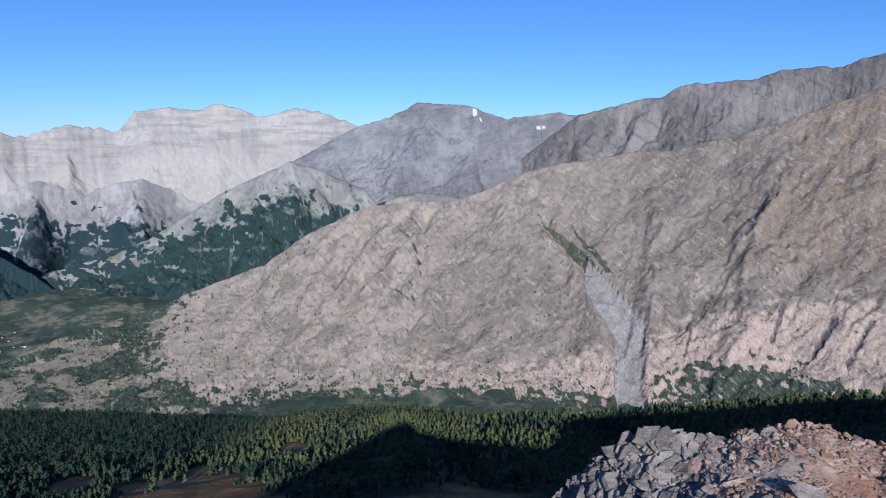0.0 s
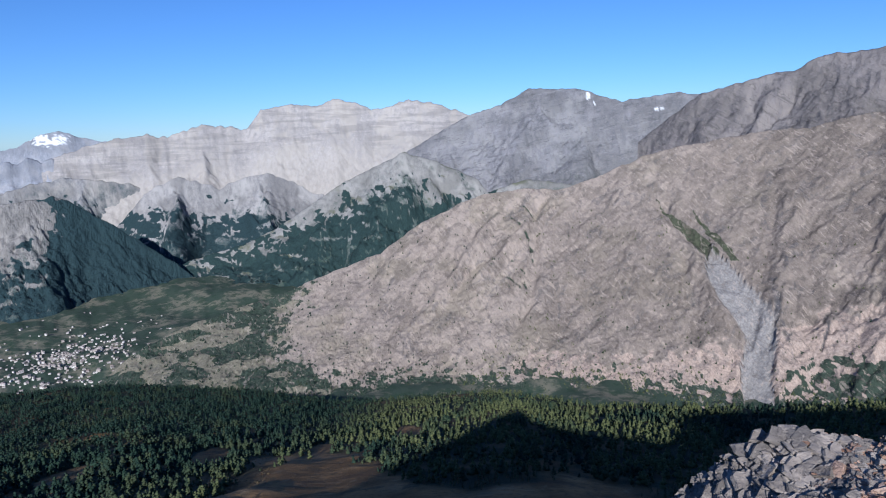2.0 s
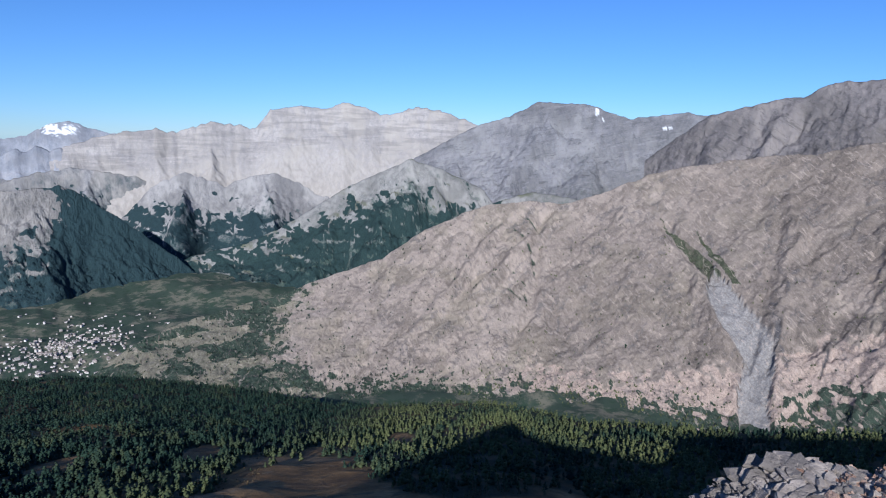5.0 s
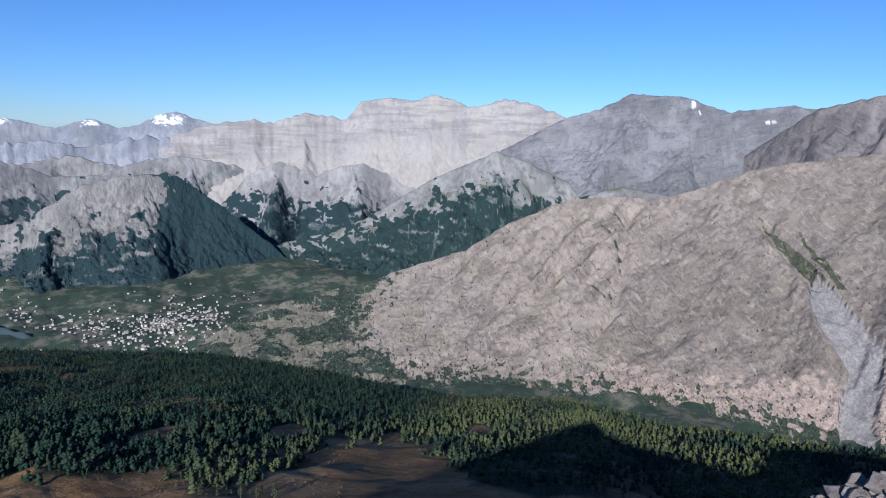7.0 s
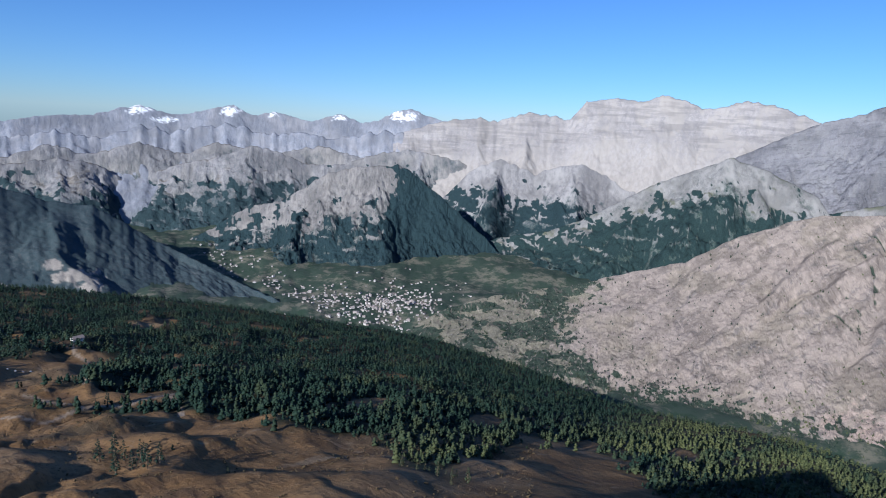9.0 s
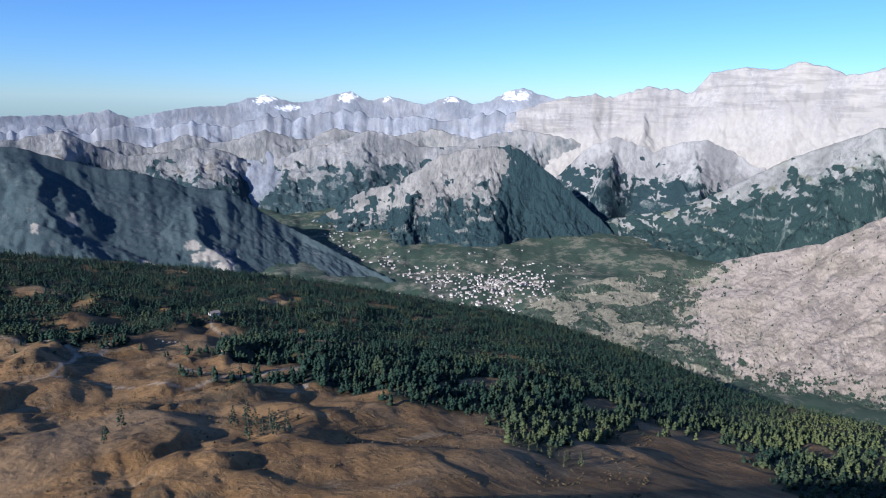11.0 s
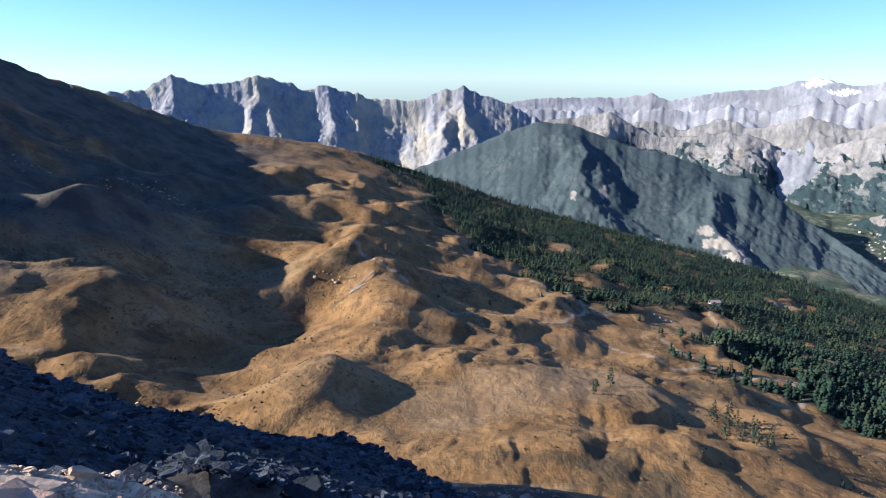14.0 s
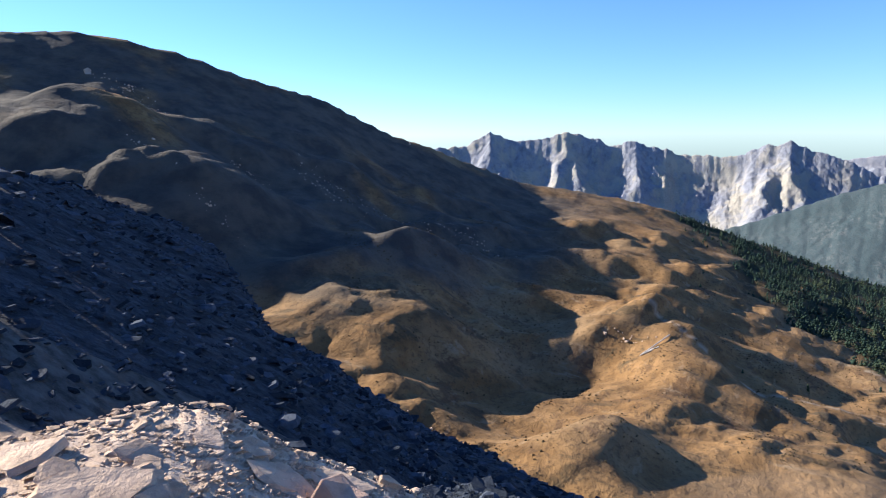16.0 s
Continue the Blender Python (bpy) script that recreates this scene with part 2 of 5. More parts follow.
def summit_material():
    n = Net("summit_slate", 0.95)
    n.b.inputs["Specular IOR Level"].default_value = 0.04
    big, mid, fine = n.noise(0.8, 5), n.noise(3.0, 6, 0.65, n.scaled((1, 0.5, 1), 30.0)), n.noise(20.0, 6, 0.7)
    pale = n.mix(n.ramp(mid, 0.3, 0.7), (0.42, 0.31, 0.225), (0.66, 0.51, 0.38))
    # dark carries on the painted shade of the slope beyond the pale stones.
    dark = n.mix(n.ramp(mid, 0.3, 0.7), (0.045, 0.043, 0.042), (0.13, 0.12, 0.11))
    red = n.mix(n.ramp(big, 0.35, 0.65), (0.36, 0.165, 0.09), (0.48, 0.3, 0.21))
    c = n.mix(n.attr("pale"), dark, n.mix(n.attr("red"), pale, red))
    c = n.mix(n.ramp(fine, 0.5, 0.75, 0.0, 0.45), c, (0.2, 0.165, 0.135))
    n.bump((mid, 0.07), (fine, 0.02))
    return n.done(c)


M_GROUND, M_SUMMIT = ground_material(), summit_material()
GREEN_STRIP, SLIDE, SNOW = ("strip", (0.07, 0.078, 0.05)), ("slide", (0.25, 0.236, 0.224)), ("snow", (0.85, 0.87, 0.9))
# The slate tint is shadow painted into the notches of the face.
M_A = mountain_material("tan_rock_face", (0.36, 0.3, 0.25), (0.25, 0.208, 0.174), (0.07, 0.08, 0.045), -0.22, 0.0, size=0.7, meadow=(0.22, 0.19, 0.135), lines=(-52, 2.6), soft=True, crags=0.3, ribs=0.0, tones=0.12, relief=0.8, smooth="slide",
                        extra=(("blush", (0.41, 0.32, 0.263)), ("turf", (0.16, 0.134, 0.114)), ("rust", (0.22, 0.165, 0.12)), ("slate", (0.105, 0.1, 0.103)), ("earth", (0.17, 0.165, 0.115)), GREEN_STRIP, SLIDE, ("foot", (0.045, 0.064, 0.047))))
M_A2 = mountain_material("grey_brown_ridge", (0.2, 0.18, 0.175), (0.14, 0.13, 0.13), (0.13, 0.12, 0.085), 0.1, 0.75, scree=(0.25, 0.225, 0.21), lines=(-35, 6))
M_B = mountain_material("slate_grey_peak", (0.23, 0.225, 0.235), (0.16, 0.16, 0.17), (0.11, 0.125, 0.1), 0.0, 0.6, scree=(0.27, 0.265, 0.265), extra=(SNOW,), lines=(12, 6))
# The blue cast of the far woods below is distance haze in the colour.
M_WOODED = mountain_material("wooded_spur", (0.22, 0.215, 0.205), (0.13, 0.135, 0.13), (0.029, 0.054, 0.062), 1.1, 1.6, scree=(0.2, 0.2, 0.185), size=0.5, crags=0.05, ribs=0.35, relief=0.3, extra=(("scar", (0.31, 0.28, 0.24)),))
M_SPUR = mountain_material("rocky_wooded_spur", (0.26, 0.25, 0.235), (0.16, 0.16, 0.15), (0.03, 0.06, 0.05), 0.5, 0.9, scree=(0.29, 0.28, 0.26), meadow=(0.13, 0.135, 0.09), size=0.6, crags=0.25, relief=0.6, extra=(("woods", (0.024, 0.045, 0.044)),))
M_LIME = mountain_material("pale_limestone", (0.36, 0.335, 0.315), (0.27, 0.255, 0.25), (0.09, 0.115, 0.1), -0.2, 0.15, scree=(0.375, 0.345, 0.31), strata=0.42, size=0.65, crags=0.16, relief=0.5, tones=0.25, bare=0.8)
M_LIME2 = mountain_material("limestone_and_woods", (0.28, 0.268, 0.258), (0.185, 0.18, 0.18), (0.028, 0.055, 0.058), 0.45, 0.75, scree=(0.33, 0.317, 0.303), size=0.5, crags=0.2, relief=0.6, extra=(("woods", (0.022, 0.042, 0.048)),))
M_CRAG = mountain_material("crags_above_woods", (0.255, 0.24, 0.222), (0.165, 0.16, 0.157), (0.03, 0.058, 0.056), 0.4, 0.75, scree=(0.31, 0.29, 0.265), size=0.45, crags=0.6, extra=(("woods", (0.024, 0.046, 0.052)),))
M_MID = mountain_material("cliffs_and_turf", (0.27, 0.26, 0.252), (0.17, 0.17, 0.176), (0.055, 0.08, 0.085), 0.42, 0.95, scree=(0.3, 0.284, 0.263), meadow=(0.18, 0.163, 0.137), size=0.5, crags=0.25, relief=0.6, extra=(("woods", (0.03, 0.052, 0.058)),))
# The pale blue-grey rock here carries the haze of distance in its base colour.
M_FAR = mountain_material("far_range_haze_tint", (0.29, 0.3, 0.33), (0.21, 0.225, 0.26), (0.2, 0.22, 0.235), 0.0, 0.5, scree=(0.31, 0.31, 0.325), size=0.6, ribs=0.25, crags=0.15, relief=0.7, extra=(SNOW,))
M_F = mountain_material("slate_scree_haze_tint", (0.25, 0.26, 0.29), (0.17, 0.18, 0.21), (0.08, 0.105, 0.09), 0.0, 0.35, scree=(0.36, 0.335, 0.285), size=0.6, crags=0.35, tones=0.25, extra=(("fan", (0.34, 0.315, 0.265)),))


# ---- the land near the eye: moor, wooded shoulder, summit ----
CREST_EL = ((-180, -12), (-120, -14), (-60, -16), (-38, -18.3), (-28, -20.8), (-19, -23.0), (-6, -24.1), (3, -23.1), (14, -23.4), (19.5, -23.0), (23.4, -21.9),
            (30.4, -20.4), (36, -19.1), (45, -17.9), (50, -17), (57, -15.8), (62, -14.9), (67, -14.0), (72, -13.2), (82.5, -11), (87.4, -9.5),
            (91, -8.4), (94, -7.4), (97, -6.3), (101, -5.4), (105.4, -4.7), (109, -4.3), (113, -2.8), (117.4, -1), (120.8, 0), (124.2, 1.9),
            (127, 3.3), (130, 4), (134.3, 5.3), (137, 6.4), (141.6, 7.4), (144.3, 7.8), (150, 7.5), (160, 6.5), (170, 3), (180, -12))
CREST_R = ((-180, 700), (-60, 620), (-20, 600), (5, 680), (20, 950), (32, 1300), (60, 1250), (90, 1200), (105, 1120), (120, 1000), (135, 900), (150, 880), (180, 800))
SCREE_EL = ((-180, -30), (-60, -40), (78, -40), (86.5, -36), (94, -32.8), (99, -30.4), (105, -30.6), (110, -28.9), (117.6, -26.3), (124, -22.3), (126, -20.2),
            (130, -17.5), (132, -16.4), (134, -12.4), (135.7, -9.4), (138, -7.3), (142, -5.7), (145.4, -3.8), (150.6, -2), (165, -1), (175, -12), (180, -30))
SCREE_R = ((-180, 60), (85, 26), (100, 38), (110, 46), (120, 58), (130, 76), (140, 100), (150, 120), (180, 130))
FORE_EL = ((-180, -24), (-60, -22), (-38.6, -21.5), (-34, -21.1), (-33, -20.5), (-30, -21.5), (-25.4, -23.4), (-23, -23.1), (-19.7, -23.5), (-18.2, -24.8),
           (-15.8, -26.6), (-13, -29.3), (-11.8, -30.4), (-5, -38), (20, -40), (33, -38.5), (38, -36.2), (43, -39), (60, -44), (102, -45), (110, -34), (116.6, -30.7), (121, -29.1), (125.2, -27.8),
           (130.4, -25.7), (133.7, -23.1), (136, -21.5), (139.3, -21.1), (142, -20.7), (148, -21.2), (153, -21.4), (180, -24))
FORE_R = 11.0
BARE = ((-235, 0), (-262, 35), (-296, 84))
KNOLLS = ((-353, -375, 75, 34), (-345, -185, 66, 15), (-318, -262, 70, 7), (-262, -140, 34, 7), (-350, -500, 90, 34), (-480, -260, 80, 26), (-250, -60, 40, 9), (-520, -60, 60, 14), (-300, 40, 45, 8), (-405, -215, 55, 13), (-392, -105, 62, -17), (-276, -82, 32, -8))
RIDGE = ((-130, -330, 70), (-55, -140, 32), (-28, -70, 13), (-14, -40, 4.0), (0, -12, -0.8), (50, -20, -7), (100, -14, -13), (150, -8, 4), (345, 0, 14), (520, 0, 10))
WOOD_EL = ((-180, 0), (-45, -31), (6, -31), (14, -29.2), (18.7, -28.6), (22.5, -28.0), (27.3, -28.4), (31, -29.1), (35, -30.3), (38, -29.8), (41, -27.7), (44, -27.8), (50.4, -27.8),
           (56, -25.8), (58, -23.9), (62, -23.6), (68, -22.2), (72, -20.5), (80.6, -18.3), (85.7, -15.6), (90.4, -12), (94.3, -8.5), (97, -4), (120, 20), (180, 20))
FLOOR_Z = -700.0
GLADES = ((68.5, -20.1, 5, 1.0), (41, -24.9, 2.2, 0.6), (59.6, -17.5, 1.6, 0.5), (47, -19.5, 1.2, 0.3), (75, -17.6, 2.5, 0.4), (79, -14.8, 1.5, 0.4), (30, -26, 1.5, 0.5), (12, -26.2, 1.2, 0.5), (25, -27.3, 2.0, 0.4), (20, -26.9, 1.2, 0.35), (65.6, -19.6, 2.0, 0.5))


def bearings(x, y):
    return np.degrees(np.arctan2(-x, y)), np.hypot(x, y)


def along(x, y, line):
    """Metres to the nearest point of a line."""
    out = np.full(np.shape(x), 1e6)
    for (ax, ay), (bx, by) in zip(line[:-1], line[1:]):
        k = np.clip(((x - ax) * (bx - ax) + (y - ay) * (by - ay)) / ((bx - ax) ** 2 + (by - ay) ** 2), 0, 1)
        out = np.minimum(out, np.hypot(x - ax - (bx - ax) * k, y - ay - (by - ay) * k))
    return out


def whalebacks(x, y, cell, tall, seed):
    """Long-backed mounds scattered one to a cell, gentle towards the sun and steep in the lee."""
    out = 0.0
    wx, wy = x + 0.22 * cell * perlin(x / cell * 1.3, y / cell * 1.3, seed + 1), y + 0.22 * cell * perlin(x / cell * 1.3, y / cell * 1.3, seed + 2)
    ix, iy = np.floor(wx / cell), np.floor(wy / cell)
    for dx in (-1, 0, 1):
        for dy in (-1, 0, 1):
            h1, h2 = _hash(ix + dx, iy + dy, seed) / 65536, _hash(ix + dx, iy + dy, seed + 7) / 65536
            h3 = (h1 * 7.13 + h2 * 3.7) % 1
            u = (wx - (ix + dx + 0.2 + 0.6 * h1) * cell) / (cell * (0.38 + 0.5 * h3))
            v = (wy - (iy + dy + 0.2 + 0.6 * h2) * cell) / cell + 0.22 * u
            d = u * u + (v / np.where(v > 0, 0.15 + 0.1 * h1, 0.75)) ** 2
            out = np.maximum(out, tall * (0.25 + 0.75 * h3 * h3) * np.clip(1 - d, 0, 1) ** 1.3)
    return out


def hummocks(x, y):
    """Rounded swells with long backs and steep lee sides, and small terraces on them."""
    w = 14 * perlin(x / 80, y / 80, 5)
    a = perlin((x + w) / 62, (y + w) / 84, 11)
    a = perlin((x + w) / 62, (y + w - 30 * a) / 84, 11)
    b = perlin((x - w) / 27, (y + w) / 40, 23)
    b = perlin((x - w) / 27, (y + w - 15 * b) / 40, 23)
    c = 0.3 * perlin(x / 190, y / 150, 13) * step(70, 100, np.degrees(np.arctan2(-x, y)))
    for kx, ky, wide, tall in KNOLLS:
        c = c + tall / 32 * np.exp(-((x - kx + 0.5 * w) / wide) ** 2 - ((y - ky - 0.7 * w) / np.where(y > ky + 0.7 * w, 0.55 * wide, 1.25 * wide)) ** 2)
    flat = step(45, 20, along(x, y, BARE))
    rough = step(-0.1, 0.35, fbm(x / 130, y / 130, 2, 29))
    mounds = whalebacks(x, y, 74, 6.5, 301)
    low = whalebacks(x, y, 40, 6.0, 331) * (0.45 + 0.65 * rough) + whalebacks(x, y, 18, 2.4, 351) * (0.3 + 0.7 * rough)
    az = np.degrees(np.arctan2(-x, y))
    q = (y + 0.45 * x + 55 * perlin(x / 150, y / 150, 371) + 18 * perlin(x / 50, y / 50, 373)) / 125 + 0.15
    q = q - np.floor(q)
    brow = np.where(q < 0.6, q / 0.6, (1 - q) / 0.4)
    brow = brow * brow * (3 - 2 * brow) * (0.35 + 0.65 * step(-0.35, 0.25, perlin(x / 120, y / 90, 377))) * step(86, 98, az + 5 * a)
    mounds = low + (mounds + 13 * brow) * (0.4 + 0.6 * step(250, 450, np.hypot(x, y)))
    return (7.0 * a + 2.2 * b + mounds) * (1 - 0.9 * flat) + (0.25 + 0.4 * rough) * fbm(x / 9, y / 12, 3, 31, 0.6) + 32 * c + 0.11 * np.clip(y - 15, 0, 90) * flat


def moor_el(az, r):
    """The angle at which the open slope shows at a distance, without its knolls."""
    rc = rounded(az, CREST_R, 6)
    s = np.clip(np.log(np.maximum(r, 170) / 170) / np.log(rc / 170), 0, 1) ** (1 / 1.2 + 0.2 * step(98, 116, az))
    return -35 + (rounded(az, CREST_EL, 1.0) + 35) * s


def land(x, y):
    """Height of the ground."""
    az, r = bearings(x, y)
    rc, ec = rounded(az, CREST_R, 6), rounded(az, CREST_EL, 1.0)
    z = np.where(r < 170, -1.65 - (170 * tan_d(35) - 1.65) * r / 170, r * tan_d(moor_el(az, r)))
    z = z + (1.1 * fbm(x / 15, y / 15, 4, 9) + 0.5 * whalebacks(x, y, 9, 1.6, 391)) * step(13, 35, r) * (1 - step(110, 200, r))
    knolls = step(120, 230, r) * (1 - step(0.72, 0.97, r / rc)) * (0.25 + 0.75 * step(20, 60, az))
    z = z + hummocks(x, y) * knolls + fbm(x / 60, y / 60, 3, 8) * 3 * step(0.8, 0.95, r / rc) * (1 - step(1.0, 1.2, r / rc))
    # behind the crest it falls to the valley floor
    beyond = np.maximum(r - rc, 0)
    floor = FLOOR_Z + 35 * fbm(x / 500, y / 500, 5, 41) + 14 * np.abs(fbm(x / 160, y / 160, 4, 43))
    fall = rc * tan_d(ec) - beyond * 0.5
    z = np.where(r > rc, np.maximum(fall, floor), z)
    # the scree slope below the summit ridge
    es, em, rs = curve(az, SCREE_EL) + 0.4 * perlin(az / 2.2, az * 0 + 3, 3), rounded(az, SCREE_EL, 14), curve(az, SCREE_R)
    k = np.clip(np.log(np.maximum(r, 16) / 16) / np.log(rs / 16), 0, 1)
    eb = np.minimum(em - 4, -31)
    zs = np.where(r < rs, r * tan_d(eb + (em - eb) * k ** 0.9 + (es - em) * k ** 7), rs * tan_d(es) - 0.9 * (r - rs))
    zs = np.where(r < 14, -1e4, zs) + 0.35 * fbm(x / 5, y / 5, 3, 51) * step(14, 30, r) * (1 - step(0.85, 1, r / rs))
    # the summit rocks underfoot
    ef, em = rounded(az, FORE_EL, 1.2) + 0.3 * perlin(az / 1.3, az * 0 + 9, 7), rounded(az, FORE_EL, 12)
    zf = FORE_R * tan_d(ef)
    zm = FORE_R * tan_d(em)
    flat = np.where(r < 4, -1.65 + (np.minimum(zm + 0.15, -1.7) + 1.65) * step(0.3, 4, r), np.minimum(zm + 0.15, -1.7) + (zm - np.minimum(zm + 0.15, -1.7)) * (r - 4) / 7)
    zn = np.where(r < FORE_R, flat + (zf - zm) * (np.minimum(r, FORE_R) / FORE_R) ** 5, zf - 1.2 * (r - FORE_R))
    # the summit ridge behind the eye, its unseen crest raised to shade the slopes below
    zr = np.full(np.shape(x), -1e4)
    for (ax, ay, ah), (bx, by, bh) in zip(RIDGE[:-1], RIDGE[1:]):
        d2 = (bx - ax) ** 2 + (by - ay) ** 2
        k = np.clip(((x - ax) * (bx - ax) + (y - ay) * (by - ay)) / d2, 0, 1)
        away = np.hypot(x - ax - (bx - ax) * k, y - ay - (by - ay) * k)
        zr = np.maximum(zr, ah + (bh - ah) * k - 0.62 * away - 0.0012 * away ** 2)
    cap = np.where(r < rs, r * tan_d(es - 0.4), rs * tan_d(es) - 0.9 * (r - rs) - 0.5)
    zr = np.where((az > 60) & (az < 156.5), np.minimum(zr, cap), zr)
    zs = np.maximum(zs, zr + 0.3 * fbm(x / 5, y / 5, 3, 52) * step(20, 40, r))
    rough = 0.55 * (0.16 * fbm(x / 1.6, y / 1.6, 3, 61) + 0.09 * (0.4 - np.abs(perlin(x / 0.8 + y, y / 0.5, 66)))) * step(2, 5, r) * (1 - step(0.8, 1.0, r / FORE_R))
    return np.maximum(np.maximum(z, zs), zn + rough)


TRACKS = ((3.2, ((-482, 181), (-448, 184), (-415, 191), (-408, 214), (-413, 238), (-420, 262), (-422, 290))), (3.0, ((-413, 250), (-385, 240), (-355, 223))),
          (3.5, ((-625, 95), (-602, 111), (-593, 135), (-551, 134), (-552, 153), (-575, 165))), (2.4, ((-440, -20), (-446, 3), (-455, 50), (-474, 98), (-445, 122))),
          (2.6, ((-500, -70), (-496, -63), (-477, -40), (-470, -25))), (2.8, ((-681, 306), (-642, 289), (-595, 282), (-566, 279), (-500, 232), (-477, 222))),
          (2.2, ((-415, 191), (-400, 160), (-445, 122))), (2.2, ((-551, 134), (-520, 120), (-474, 98))))


def cover(x, y, z):
    """What lies on the ground: shares of rock, red rock, wood, bare soil, track and valley land, plus painted hill
    shade.
    """
    az, r = bearings(x, y)
    el = np.degrees(np.arctan2(z, r))
    rc = rounded(az, CREST_R, 6)
    rs = curve(az, SCREE_R)
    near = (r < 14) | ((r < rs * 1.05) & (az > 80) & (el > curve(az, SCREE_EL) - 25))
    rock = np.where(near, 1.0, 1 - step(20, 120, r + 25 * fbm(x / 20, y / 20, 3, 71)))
    red = step(-20, -30, az) * step(0.1, 0.5, 0.4 + fbm(x / 2.5, y / 2.5, 3, 73)) * (r < 20)
    base = moor_el(az, r)
    edge = base - curve(az, WOOD_EL) + 2.0 * fbm(x / 90, y / 90, 4, 81)
    forest = step(-0.6, 0.8, edge) * (r > 200)
    glade = step(0.6, 0.7, fbm(x / 70, y / 45, 3, 83)) * step(28, 40, az)
    for a, e, w, h in GLADES:
        glade = np.maximum(glade, step(1.1, 0.8, np.hypot((az - a) / w, (base - e) / h) + 0.35 * fbm(x / 40, y / 40, 3, 85)))
    forest = forest * (1 - glade) * (0.7 + 0.3 * step(-0.35, 0.1, fbm(x / 55, y / 55, 3, 87)))
    valley = step(1.0, 1.15, r / rc)
    bare = step(26, 18, along(x, y, BARE) + 9 * fbm(x / 25, y / 25, 3, 91)) * 0.55
    track = 0 * x
    for wide, line in TRACKS:
        track = np.maximum(track, step(wide * 0.85, wide * 0.4, along(x, y, line) + 0.6 * fbm(x / 12, y / 12, 2, 97)))
    # Lowered at the grey outcrop, to paint the shadowed gaps between slabs dark.
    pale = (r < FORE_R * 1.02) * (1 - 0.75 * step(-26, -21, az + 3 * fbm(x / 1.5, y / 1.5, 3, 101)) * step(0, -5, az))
    # Upper hillside that lies in shade, darkened through the ground colour.
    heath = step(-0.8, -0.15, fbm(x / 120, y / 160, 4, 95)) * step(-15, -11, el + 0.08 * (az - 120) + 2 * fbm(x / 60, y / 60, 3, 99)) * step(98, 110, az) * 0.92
    return dict(heath=heath, rock=rock, red=red, pale=pale, forest=forest, bare=bare, track=track, valley=valley)


def build_ground():
    az = np.radians(np.concatenate([np.arange(-42, 154, 0.18), np.arange(154, 318, 2.0)]))
    r = np.concatenate([np.geomspace(0.03, 16, 80, endpoint=False), np.geomspace(16, 150, 62, endpoint=False),
                        np.geomspace(150, 1330, 240, endpoint=False), np.geomspace(1330, 5000, 50)])
    rr, aa = np.meshgrid(r, az, indexing="ij")
    x, y = -rr * np.sin(aa), rr * np.cos(aa)
    z = land(x, y)
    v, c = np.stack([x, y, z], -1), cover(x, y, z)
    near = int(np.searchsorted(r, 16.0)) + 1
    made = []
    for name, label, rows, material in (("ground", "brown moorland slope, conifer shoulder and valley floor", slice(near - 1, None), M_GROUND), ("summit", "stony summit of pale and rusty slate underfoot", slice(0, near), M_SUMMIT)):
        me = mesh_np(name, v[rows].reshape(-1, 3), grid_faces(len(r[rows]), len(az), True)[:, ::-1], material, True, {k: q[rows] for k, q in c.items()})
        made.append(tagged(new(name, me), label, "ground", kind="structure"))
    return made


ground, summit = build_ground()


